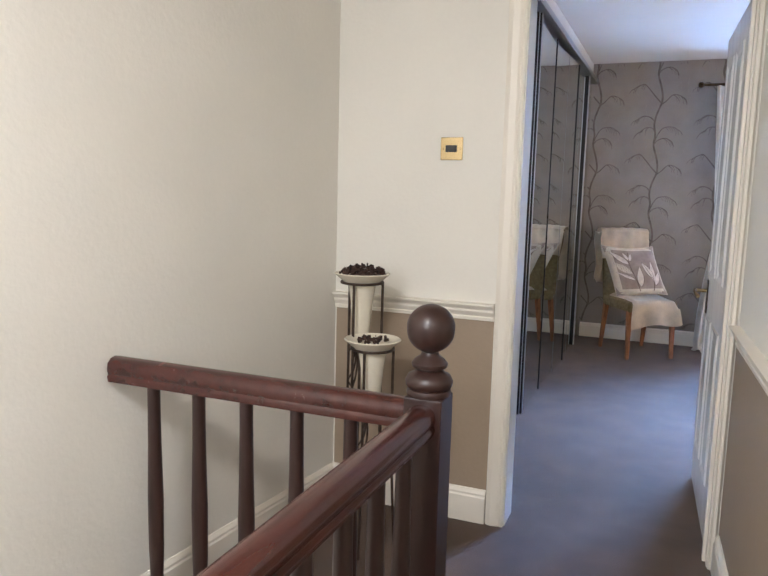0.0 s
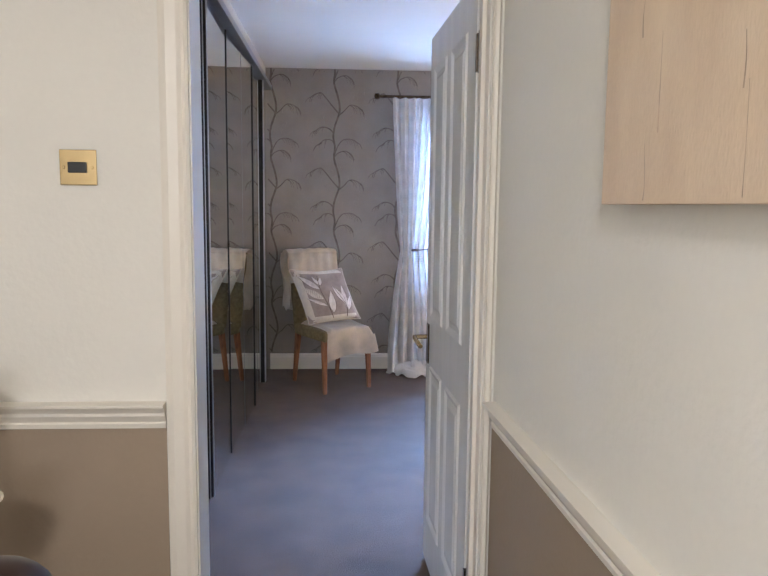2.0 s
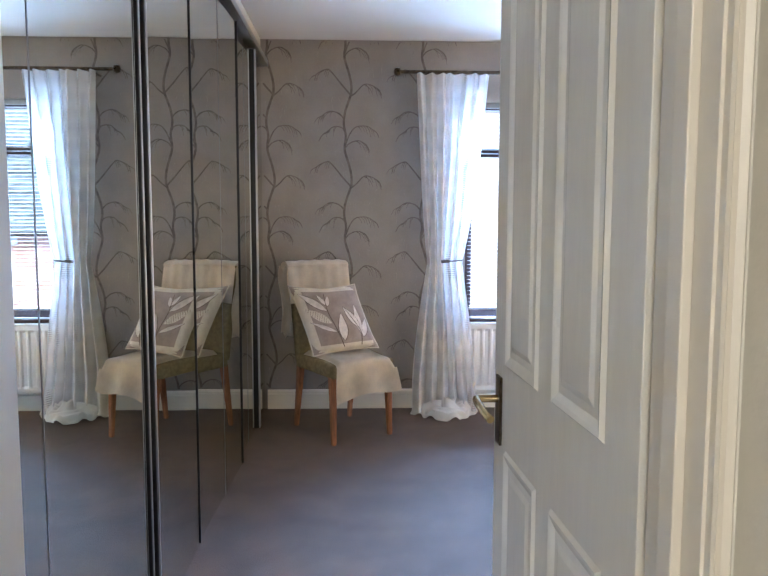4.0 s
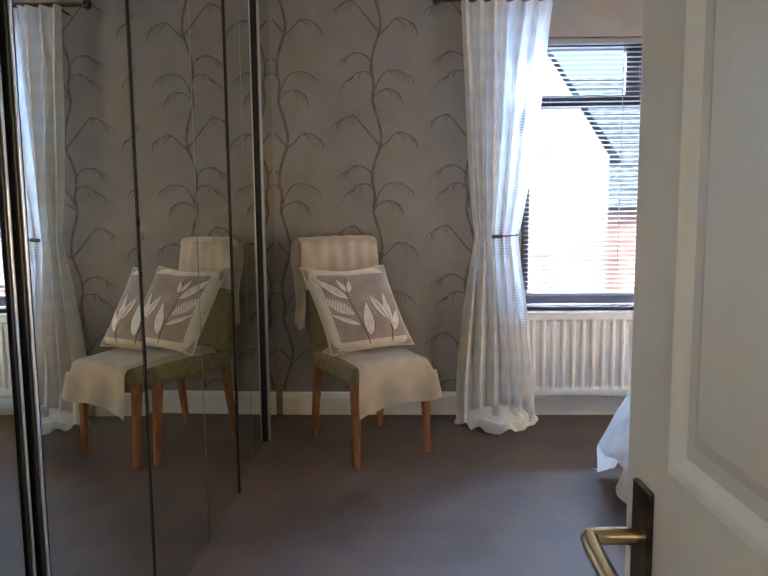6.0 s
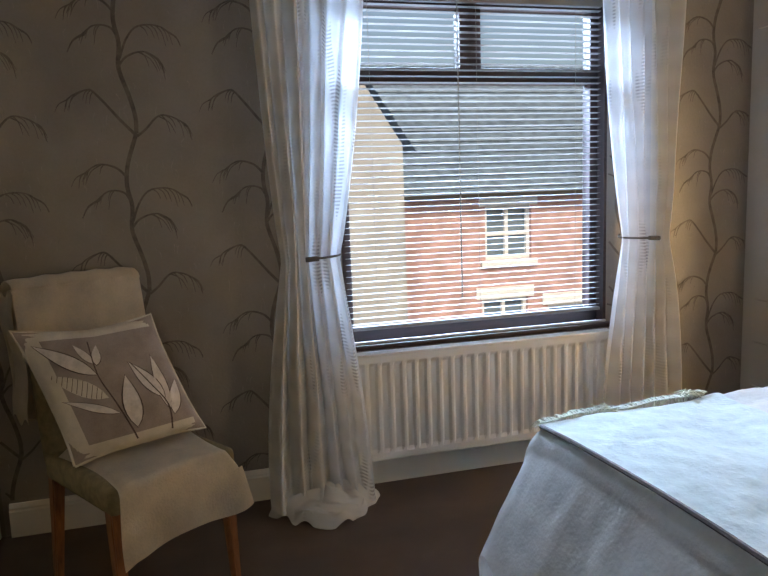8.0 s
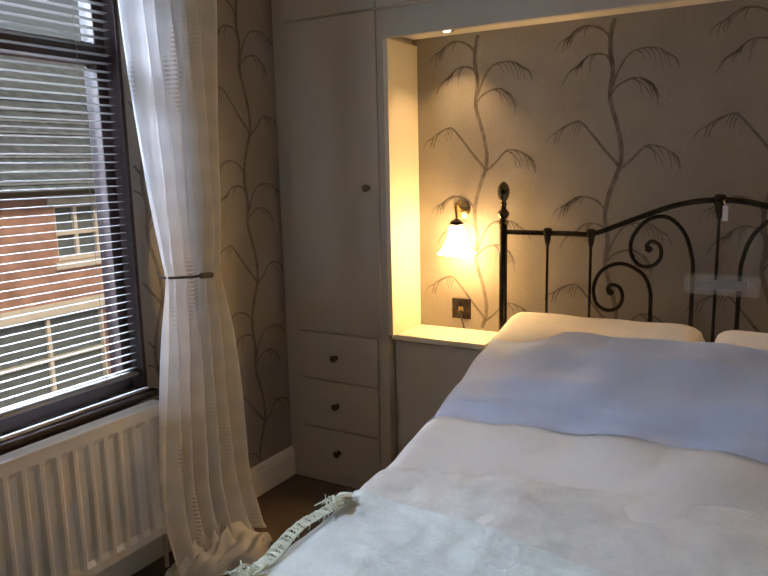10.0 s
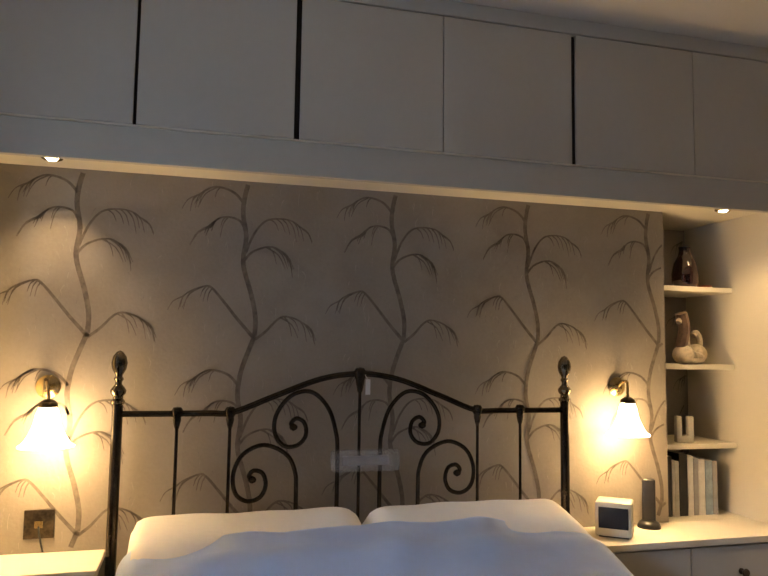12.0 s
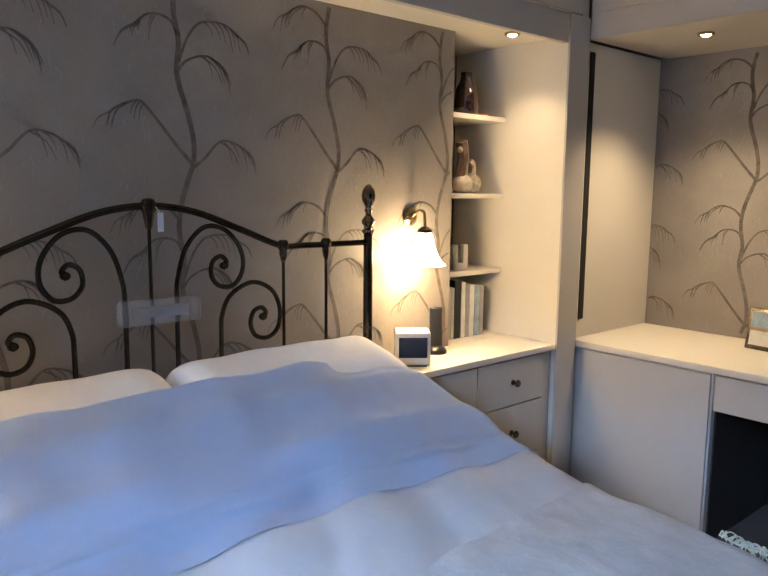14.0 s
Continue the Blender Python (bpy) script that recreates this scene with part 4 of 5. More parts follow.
for i in range(7):
    a, b = ED[i + 1], ED[i]
    g0 = 0.009 if i in (2, 4, 6) else 0.005 if i == 1 else 0.0016
    g1 = 0.009 if i in (3, 5) else 0.005 if i == 2 else 0.0016
    part("door", box(FRONT - 0.014, FRONT - 0.001, a + g0, b - g1, 1.980, 2.440, 0.0015), CABINET, over)
    if g0 > 0.004:
        # Dark strip on the carcass stands for the shade between two doors.
        part("gap_shade", box(FRONT - 0.0008, FRONT + 0.0, a - g0 - 0.001, a + g0 + 0.001, 1.982, 2.438), BACKING_SHADE, over)
# Paler strip puts the highlight along the door bottoms into colour.
part("lip", box(FRONT - 0.013, FRONT + 0.021, 3.28, 6.56, 1.9755, 1.9785, 0.001), RECESS, over, "pale strip for the lit edge under the cupboard doors")
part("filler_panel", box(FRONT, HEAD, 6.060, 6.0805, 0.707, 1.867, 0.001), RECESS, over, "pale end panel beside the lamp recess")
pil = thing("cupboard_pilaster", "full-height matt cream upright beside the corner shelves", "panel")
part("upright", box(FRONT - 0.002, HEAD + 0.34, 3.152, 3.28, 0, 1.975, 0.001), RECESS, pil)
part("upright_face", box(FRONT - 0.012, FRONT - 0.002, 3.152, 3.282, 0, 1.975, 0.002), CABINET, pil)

shelf_unit = thing("shelf_unit", "cream corner shelves with ornaments and books above drawers", "shelves")
for z in (1.607, 1.291, 0.975):
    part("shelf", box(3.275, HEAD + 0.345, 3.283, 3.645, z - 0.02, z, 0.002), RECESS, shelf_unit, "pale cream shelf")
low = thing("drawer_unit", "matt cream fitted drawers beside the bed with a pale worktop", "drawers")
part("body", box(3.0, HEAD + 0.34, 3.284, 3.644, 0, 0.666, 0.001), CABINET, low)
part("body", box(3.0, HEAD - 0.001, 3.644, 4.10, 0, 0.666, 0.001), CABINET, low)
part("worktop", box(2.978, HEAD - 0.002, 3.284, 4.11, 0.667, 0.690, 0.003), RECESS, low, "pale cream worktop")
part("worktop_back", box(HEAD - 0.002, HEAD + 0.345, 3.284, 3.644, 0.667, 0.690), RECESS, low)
for z0, z1 in ((0.482, 0.660), (0.262, 0.476), (0.04, 0.256)):
    dd = part("drawer", box(2.988, 2.999, 3.345, 3.735, z0, z1, 0.002), CABINET, low)
    knob(dd, 2.988, 3.533, (z0 + z1) / 2)
part("side_panel", box(2.988, 2.999, 3.741, 4.10, 0.04, 0.660, 0.002), CABINET, low)

# dressing table run on the door wall
dress = thing("dressing_table", "matt cream fitted dressing table with a kneehole and drawer", "dressing table")
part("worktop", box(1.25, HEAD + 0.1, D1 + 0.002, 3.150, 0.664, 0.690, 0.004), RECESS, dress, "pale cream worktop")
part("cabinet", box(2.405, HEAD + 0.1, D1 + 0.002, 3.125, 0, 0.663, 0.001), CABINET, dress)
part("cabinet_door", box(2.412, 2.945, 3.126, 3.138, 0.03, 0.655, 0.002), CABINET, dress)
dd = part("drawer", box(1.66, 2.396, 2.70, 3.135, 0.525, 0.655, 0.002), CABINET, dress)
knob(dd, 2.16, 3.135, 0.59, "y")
# Near-black sheets put the shade inside the kneehole into colour.
part("kneehole_shade_back", box(1.66, 2.404, D1 + 0.002, D1 + 0.012, 0.0, 0.66), BACKING_SHADE, dress)
part("kneehole_shade_side", box(2.398, 2.404, D1 + 0.013, 3.10, 0.0, 0.52), BACKING_SHADE, dress)
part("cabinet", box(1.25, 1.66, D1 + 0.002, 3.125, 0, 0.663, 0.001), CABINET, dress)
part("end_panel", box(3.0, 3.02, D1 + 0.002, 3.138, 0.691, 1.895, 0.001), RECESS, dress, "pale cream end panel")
# No groove here: a dark strip paints a narrow gap's shade on the panel.
part("gap_shade_strip", box(2.9965, 2.9995, 3.070, 3.104, 0.77, 1.86), BACKING_SHADE, dress)
o2 = thing("overhead_cupboards", "matt cream cupboards over the dressing table", "cupboard")
part("carcass", box(1.25, 2.97, D1 + 0.002, 3.15, 1.895, 2.445, 0.001), CABINET, o2)
part("cornice", box(1.25, 2.97, D1 + 0.002, 3.162, 2.446, CEIL - 0.001, 0.003), CABINET, o2)
for a, b in ((1.27, 1.80), (1.81, 2.36), (2.37, 2.93)):
    part("door", box(a, b, 3.151, 3.164, 1.99, 2.44, 0.002), CABINET, o2)


def spot(p):
    s = thing("spotlight", "small round recessed spotlight, switched on", "spotlight", pose(*p), group="recessed spotlights")
    part("ring", lathe([(0.020, 0.002), (0.030, 0.002), (0.031, -0.005), (0.026, -0.008), (0.020, -0.004)], 20), BRASS, s, smooth=True)
    part("bulb", lathe([(0, -0.012), (0.012, -0.011), (0.019, -0.004), (0.019, 0.001), (0, 0.001)], 16), SPOTGLOW, s, smooth=True)


for p in ((3.09, 5.86, 1.893), (3.10, 3.47, 1.893), (2.606, 2.95, 1.893)):
    spot(p)


def sconce(x, y, z, s):
    c = thing("wall_lamp", "lit brass wall lamp with frosted glass shade beside the bed", "wall lamp", pose(x, y, z), group="wall lamps beside the bed")
    part("backplate", lathe([(0, 0), (0.034, 0), (0.036, 0.006), (0.028, 0.012), (0.014, 0.018), (0, 0.020)], 24, m=pose(-0.0005, 0, 0, 0, -90, 0)), BRASS, c, smooth=True)
    part("arm", tube([(-0.015, 0, 0), (-0.05, 0, 0.022), (-0.09, -0.01 * s, 0.018), (-0.105, -0.02 * s, -0.02), (-0.105, -0.02 * s, -0.035)], 0.0055, 10), BRASS, c, smooth=True)
    part("cap", lathe([(0, 0), (0.012, 0), (0.026, -0.010), (0.028, -0.022), (0, -0.022)], 20, m=pose(-0.105, -0.02 * s, -0.032)), BRONZE, c, smooth=True)
    prof = [(0.024, -0.054), (0.032, -0.075), (0.037, -0.105), (0.050, -0.135), (0.064, -0.158), (0.078, -0.168), (0.076, -0.170), (0.061, -0.160), (0.047, -0.137), (0.034, -0.105), (0.029, -0.075), (0.021, -0.056)]
    sh = part("shade", lathe(prof, 28, m=pose(-0.105, -0.02 * s, 0)), SHADEGLOW, c, "lit frosted bell glass shade", smooth=True)
    sh.visible_shadow = False
    return c


for a in SCONCE_AT:
    sconce(*a)

sock = thing("socket", "black wall socket plate above the bedside cabinet", "socket")
part("plate", box(HEAD - 0.007, HEAD - 0.0013, 5.822, 5.908, 0.748, 0.834, 0.003), BRONZE, sock)
part("rocker", box(HEAD - 0.011, HEAD - 0.007, 5.853, 5.877, 0.780, 0.802, 0.002), BRASS, sock)
part("cable", tube([(HEAD - 0.012, 5.865, 0.785), (HEAD - 0.02, 5.86, 0.76), (HEAD - 0.01, 5.85, 0.71)], 0.003, 6), BLACK, sock)


# ---- bed ----
BY = 4.893
bed = thing("metal_bedstead", "black metal bedstead with scrolled headboard and polished finials", "bed")
hb = part("headboard", tube([(3.138, BY + 0.755, 1.127), (3.138, BY + 0.50, 1.127), (3.138, BY + 0.41, 1.130), (3.138, BY + 0.28, 1.18), (3.138, BY + 0.13, 1.235), (3.138, BY, 1.252),
                             (3.138, BY - 0.13, 1.235), (3.138, BY - 0.28, 1.18), (3.138, BY - 0.41, 1.130), (3.138, BY - 0.50, 1.127), (3.138, BY - 0.755, 1.127)], 0.0098, 10), IRON, bed, "black metal headboard", smooth=True)
for s in (-1, 1):
    y = BY + 0.755 * s
    part("post", lathe([(0, 0), (0.02, 0), (0.018, 0.03), (0.016, 0.05), (0.016, 1.16), (0, 1.16)], 16, m=pose(3.138, y, 0)), IRON, bed, smooth=True)
    prof = [(0.016, 0), (0.021, 0.004), (0.021, 0.012), (0.015, 0.018), (0.015, 0.026), (0.022, 0.034), (0.024, 0.044), (0.017, 0.054), (0.010, 0.062), (0.010, 0.070), (0.015, 0.078), (0.010, 0.086),
            (0.012, 0.092), (0.021, 0.108), (0.024, 0.126), (0.020, 0.146), (0.010, 0.160), (0, 0.165)]
    part("finial", lathe(prof, 18, m=pose(3.138, y, 1.155)), PEWTER, bed, "polished urn finial", smooth=True)
    part("foot_leg", lathe([(0, 0), (0.02, 0), (0.016, 0.04), (0.016, 0.33), (0, 0.33)], 12, m=pose(1.34, BY + 0.66 * s, 0)), IRON, bed)
for yo in (0.580, 0.419, -0.419, -0.580):
    part("spindle", tube([(3.138, BY + yo, 1.12), (3.138, BY + yo, 0.40)], 0.0052, 8, k=1), IRON, hb, smooth=True)
    part("boss", lathe([(0, 0.018), (0.012, 0.016), (0.018, 0.006), (0.018, -0.006), (0.012, -0.016), (0.013, -0.022), (0.008, -0.045), (0.006, -0.05), (0, -0.05)], 14, m=pose(3.138, BY + yo, 1.13)), IRON, hb, smooth=True)
part("boss", lathe([(0, 0.022), (0.014, 0.018), (0.022, 0.006), (0.022, -0.006), (0.015, -0.02), (0.014, -0.03), (0.008, -0.06), (0, -0.062)], 16, m=pose(3.138, BY, 1.252)), IRON, hb, smooth=True)
for yo in (0.0, 0.072, -0.072):
    part("spindle", tube([(3.138, BY + yo, 1.22 if yo == 0 else 0.99), (3.138, BY + yo, 0.40)], 0.0052, 8, k=1), IRON, hb, smooth=True)
UP = [(0.072, 0.70), (0.072, 0.985), (0.078, 1.06), (0.105, 1.14), (0.16, 1.192), (0.225, 1.182), (0.272, 1.125), (0.278, 1.065), (0.248, 1.022), (0.205, 1.022), (0.178, 1.052), (0.182, 1.092), (0.208, 1.108), (0.226, 1.092), (0.218, 1.08)]
LO = [(0.205, 0.55), (0.205, 0.86), (0.21, 0.94), (0.24, 0.995), (0.31, 1.025), (0.375, 0.998), (0.404, 0.938), (0.396, 0.878), (0.36, 0.852), (0.32, 0.862), (0.302, 0.898), (0.312, 0.936), (0.34, 0.946), (0.355, 0.93), (0.345, 0.918)]
for s in (-1, 1):
    for P_ in (UP, LO):
        part("scroll", tube([(3.138, BY + s * a, b) for a, b in P_], 0.0070, 8), IRON, hb, smooth=True)
        e = P_[-1]
        part("scroll_end", lathe([(0, -0.013), (0.011, -0.007), (0.014, 0), (0.011, 0.007), (0, 0.013)], 10, m=pose(3.138, BY + s * e[0], e[1])), IRON, hb, smooth=True)
for s in (-1, 1):
    part("side_rail", box(1.32, 3.13, BY + s * 0.68 - 0.012, BY + s * 0.68 + 0.012, 0.27, 0.33, 0.003), IRON, bed)
part("slatted_base", box(1.33, 3.12, BY - 0.66, BY + 0.66, 0.30, 0.325), IRON, bed)
mt = thing("mattress", "deep white mattress under the bedclothes", "mattress")
part("mattress_body", box(1.31, 3.11, BY - 0.70, BY + 0.70, 0.326, 0.50, 0.04, seg=3), DUVET, mt, smooth=True)
wrap = thing("packaged_remote", "clear plastic-wrapped packet hanging on the headboard bars", "packet")
part("wrap", box(3.108, 3.148, BY - 0.135, BY + 0.095, 0.935, 1.005, 0.014, seg=3), FILM, wrap, smooth=True)
part("bundle", box(3.120, 3.134, BY - 0.10, BY + 0.06, 0.955, 0.985, 0.005), GREY, wrap)
tg = thing("paper_tag", "small white paper tag tied to the centre of the headboard", "tag")
part("tag", box(3.108, 3.110, BY - 0.028, BY - 0.012, 1.185, 1.235), TAG, tg)
part("string", tube([(3.112, BY - 0.02, 1.235), (3.120, BY - 0.012, 1.25)], 0.001, 5, k=1), TAG, tg)


def pillow(y0, y1, lab, seed):
    rng = random.Random(seed)
    p = thing("pillow", lab, "pillow", group="pillows on the bed")
    a, b, c = rng.uniform(0, 6), rng.uniform(0, 6), rng.uniform(0, 6)
    for s in (1, -1):
        def f(u, v):
            x0, y = 2.80 + 0.305 * u, y0 + (y1 - y0) * v
            k = max(0, (1 - (2 * u - 1) ** 4) * (1 - (2 * v - 1) ** 14)) ** 0.5
            lift = 0.072 * u
            h = 0.700 + lift + s * 0.088 * k + 0.004 * math.sin(9 * v + a) * math.sin(5 * u + b) + 0.0015 * math.sin(22 * v + c)
            return (x0 + 0.006 * math.sin(7 * v + a), y, h)
        part("cover", grid(f, 24, 36), PILLOWC, p, smooth=True)


pillow(BY + 0.01, BY + 0.70, "plump cream cotton pillow against the metal headboard", 1)
pillow(BY - 0.69, BY - 0.005, "plump cream cotton pillow against the metal headboard", 2)


def bed_top(x):
    """Height of the bedclothes along the bed."""
    pts = [(1.10, 0.545), (1.6, 0.560), (2.1, 0.59), (2.4, 0.64), (2.6, 0.70), (2.8, 0.760), (2.93, 0.785), (3.0, 0.785)]
    for (a, za), (b, zb) in zip(pts, pts[1:]):
        if x <= b:
            t = max(0, (x - a) / (b - a))
            t = t * t * (3 - 2 * t)
            return za + (zb - za) * t
    return pts[-1][1]


def drape(x0, x1, hang_l, hang_r, lift, seed, foot=0.0, wid=0.695, wrinkle=0.006, nx=90, ny=130, front=None):
    """A cloth over the bed from x0 (foot) to x1 (head) that hangs down both sides and, with foot, over the end."""
    nz = [noise.noise(Vector((seed * 3.1, 0, 0)))]
    def f(u, v):
        total = (x1 - x0) + foot
        sx = u * total - foot
        width = 2 * wid + hang_l + hang_r
        sy = -wid - hang_r + v * width
        x = x0 + max(sx, 0)
        z = bed_top(x) + lift
        crown = 0.03 * (1 - (min(1, abs(sy) / wid)) ** 2)
        z += crown
        y = sy
        over = abs(sy) - (wid - 0.06)
        sg = 1 if sy > 0 else -1
        if over > 0:
            r = 0.085
            arc = r * math.pi / 2
            if over < arc:
                t = over / r
                y = sg * (wid - 0.06 + r * math.sin(t))
                z -= r * (1 - math.cos(t))
            else:
                d = over - arc
                y = sg * (wid - 0.06 + r + 0.20 * d + 0.018 * math.sin(11 * x) * min(1, d * 5))
                z -= r + d * 0.96
        if sx < 0:
            d = -sx
            r = 0.07
            arc = r * math.pi / 2
            if d < arc:
                t = d / r
                x -= r * math.sin(t)
                z -= r * (1 - math.cos(t))
            else:
                e = d - arc
                x -= r + 0.50 * e + 0.016 * math.sin(9 * sy + seed) * min(1, e * 5)
                z -= r + e * 0.98
        w = noise.noise(Vector((x * 2.5, y * 4.5, 1.0))) * 0.014 + noise.noise(Vector((x * 9, y * 5, 3.0))) * 0.006 + noise.noise(Vector((x * 14 + 6 * y, y * 16, 5.0))) * 0.0025
        if front is not None:
            w += front(x, y)
        return (x, BY + y, max(z + w, 0.03))
    bm = grid(f, nx, ny)
    bmesh.ops.solidify(bm, geom=bm.faces[:], thickness=0.004)
    return bm


def creases(x, y):
    return 0.004 * math.sin(38 * x + 3 * math.sin(4 * y)) * max(0, 1 - abs(x - 2.45) * 3.5) + 0.003 * math.sin(25 * (y + x * 0.4))


def skewed(bm, x0, x1, shift, slope):
    """Slides the head end of a cloth along the bed, more on one side than the other."""
    for v in bm.verts:
        if v.co.x > x0:
            nx = v.co.x + (v.co.x - x0) / (x1 - x0) * (shift + slope * (5.57 - v.co.y))
            v.co.z += bed_top(nx) - bed_top(v.co.x)
            v.co.x = nx
    return bm


def hem_ridges(x, y):
    return creases(x, y) + 0.0035 * math.exp(-((x - 2.445 - 0.008 * math.sin(4 * y)) / 0.008) ** 2) + 0.0025 * math.exp(-((x - 2.475 - 0.01 * math.sin(3 * y + 1)) / 0.007) ** 2) + 0.006 * noise.noise(Vector((x * 8 + y * 3, y * 3.5 - x, 4.0)))


def rumples(x, y):
    """Woven relief and soft folds, stronger where the spread hangs."""
    hang = max(0.0, min(1.0, (1.33 - x) * 8)) + max(0.0, min(1.0, (abs(y) - 0.66) * 8))
    w = 0.0014 * noise.noise(Vector((x * 34, y * 34, 7.0))) + 0.003 * noise.noise(Vector((x * 16, y * 20, 2.0)))
    return w + hang * (0.030 * noise.noise(Vector((x * 5, y * 8, 9.0))) + 0.004 * noise.noise(Vector((x * 26, y * 19, 4.0))))


dv = thing("duvet", "white cotton duvet spread smooth over the bed", "duvet")
part("duvet_cover", drape(1.30, 2.62, 0.12, 0.12, 0.006, 1.0, wrinkle=0.008, front=creases), DUVET, dv, smooth=True)
sh = thing("bed_sheet", "pale blue cotton sheet turned over the duvet", "sheet")
part("sheet_fabric", drape(2.36, 2.90, 0.10, 0.10, 0.0105, 2.0, wrinkle=0.007, front=hem_ridges, nx=130), SHEET, sh, smooth=True)
sp = thing("bedspread", "woven cream bedspread hanging over the foot of the bed", "bedspread")
part("spread_fabric", skewed(drape(1.33, 1.98, 0.37, 0.37, 0.014, 3.0, foot=0.43, front=rumples, nx=150, ny=190), 1.33, 1.98, 0.084, 0.10), SPREAD, sp, smooth=True)
bt = thing("bed_throw", "pale grey-green woven throw with cream fringe across the bed", "throw")
part("throw_fabric", skewed(drape(1.28, 1.88, -0.015, -0.015, 0.024, 4.0, front=rumples, nx=90), 1.28, 1.88, 0.045, -0.20), BEDTHROW, bt, smooth=True)
part("hem_line", tube([(1.282, BY + 0.64, 0.575), (1.274, BY + 0.4, 0.596), (1.272, BY, 0.608), (1.274, BY - 0.4, 0.596), (1.282, BY - 0.64, 0.575)], 0.0065, 6), LEAF_DARK, bt, "dark hem along the throw")
vl = thing("bed_valance", "cream valance hanging below the bedspread to the carpet", "valance")
part("valance_cloth", grid(lambda u, v: (1.16 + 0.10 * v + 0.012 * math.sin(30 * u + 2), BY - 0.66 + 1.30 * u, 0.004 + 0.26 * v), 90, 4), PILLOWC, vl, smooth=True)
rng = random.Random(8)
for side in (1, -1):
    bm = bmesh.new()
    x = 1.285
    while x < 1.885:
        y = BY + side * (0.690 + 0.012 * math.sin(x * 23))
        z = bed_top(x) + 0.020
        l = rng.uniform(0.01, 0.045)
        a, b = rng.uniform(-0.02, 0.02), rng.uniform(-0.02, 0.02)
        tube([(x, y - side * 0.03, z + 0.012), (x + a * 0.5, y - side * 0.004, z + 0.010 + rng.uniform(0, 0.006)), (x + a, y + side * 0.012, z), (x + b, y + side * rng.uniform(0.014, 0.03), z - l)], rng.uniform(0.0014, 0.0024), 5, bm, k=4, taper=0.6)
        x += rng.uniform(0.003, 0.006)
    part("fringe", bm, FRINGE, bt, "tangled cream fringe along the throw", kind="stuff", smooth=True)
for cx in (1.52, 1.83):
    bm = bmesh.new()
    for _ in range(7):
        pts = []
        for q in range(6):
            pts.append((cx + rng.uniform(-0.035, 0.035), BY + 0.64 + 0.012 * q + rng.uniform(-0.01, 0.01), bed_top(cx) + 0.026 + rng.uniform(0, 0.018)))
        tube(pts, 0.0024, 5, bm, k=6, taper=0.6)
    part("tassel", bm, FRINGE, bt, "knotted cream tassel on the throw edge", smooth=True)


# ---- small things on the shelves and worktops ----
ck = thing("clock_radio", "small cream clock radio with dark display on the worktop", "clock radio", pose(3.10, 3.965, 0.69, 0, 0, -38))
part("case", box(-0.05, 0.05, -0.062, 0.062, 0.004, 0.122, 0.008, seg=3), CERAMIC, ck, smooth=True)
part("display", box(-0.053, -0.0495, -0.050, 0.050, 0.032, 0.104, 0.002), LCD, ck, "dark blue clock display")
part("base_foot", box(-0.045, 0.045, -0.05, 0.05, 0.0, 0.004), BLACK, ck)
part("cable", tube([(0.05, 0.0, 0.03), (0.10, 0.02, 0.008), (0.115, 0.0, 0.04)], 0.0025, 6), BLACK, ck)
ph = thing("cordless_phone", "slim black cordless phone standing in its charging base", "phone", pose(3.17, 3.775, 0.69, 0, 0, -38))
part("charging_base", lathe([(0, 0), (0.042, 0), (0.042, 0.010), (0.034, 0.022), (0.02, 0.03), (0, 0.03)], 24), BLACK, ph, smooth=True)
bm = box(-0.012, 0.012, -0.024, 0.024, 0.0, 0.155, 0.008, seg=3)
bm.transform(pose(0.0, 0, 0.02, 0, 7, 0))
part("handset", bm, BLACK, ph, smooth=True)
vb = thing("glass_vase", "small dark amber glass bottle vase on the top shelf", "vase", pose(3.335, 3.465, 1.607) @ Matrix.Scale(1.25, 4))
part("bottle", lathe([(0, 0), (0.034, 0), (0.042, 0.015), (0.043, 0.045), (0.036, 0.080), (0.022, 0.105), (0.017, 0.125), (0.019, 0.135), (0.013, 0.135), (0, 0.12)], 28), GLASSBOTTLE, vb, smooth=True)
ds = thing("coral_ornament", "small coral-coloured dish on the top shelf", "dish", pose(3.35, 3.365, 1.607))
part("dish", lathe([(0, 0), (0.024, 0), (0.036, 0.010), (0.033, 0.013), (0.02, 0.006), (0, 0.006)], 20), CORAL, ds, smooth=True)
orn = thing("swan_ornament", "cream and brown resin bird ornament on the middle shelf", "ornament", pose(3.335, 3.45, 1.291, 0, 0, 20) @ Matrix.Scale(1.3, 4))
bm = bmesh.new()
for cx, cy, cz, r, sx, sz in ((0, -0.03, 0.032, 0.036, 1.0, 0.9), (0, 0.035, 0.030, 0.034, 1.0, 0.9), (0.0, 0.0, 0.020, 0.045, 1, 0.5)):
    join(bm, lathe([(r * math.sin(math.pi * i / 8) * sx if 0 < i < 8 else 0, -r * math.cos(math.pi * i / 8) * sz) for i in range(9)], 14), pose(cx, cy, cz))
tube([(0, -0.05, 0.04), (0, -0.055, 0.08), (0, -0.035, 0.10), (0, -0.02, 0.09)], 0.010, 8, bm)
tube([(0, 0.02, 0.04), (0, 0.025, 0.11), (0, 0.04, 0.145), (0, 0.06, 0.13)], 0.014, 8, bm, taper=0.6)
part("figure", bm, [FIGURE], orn, smooth=True)
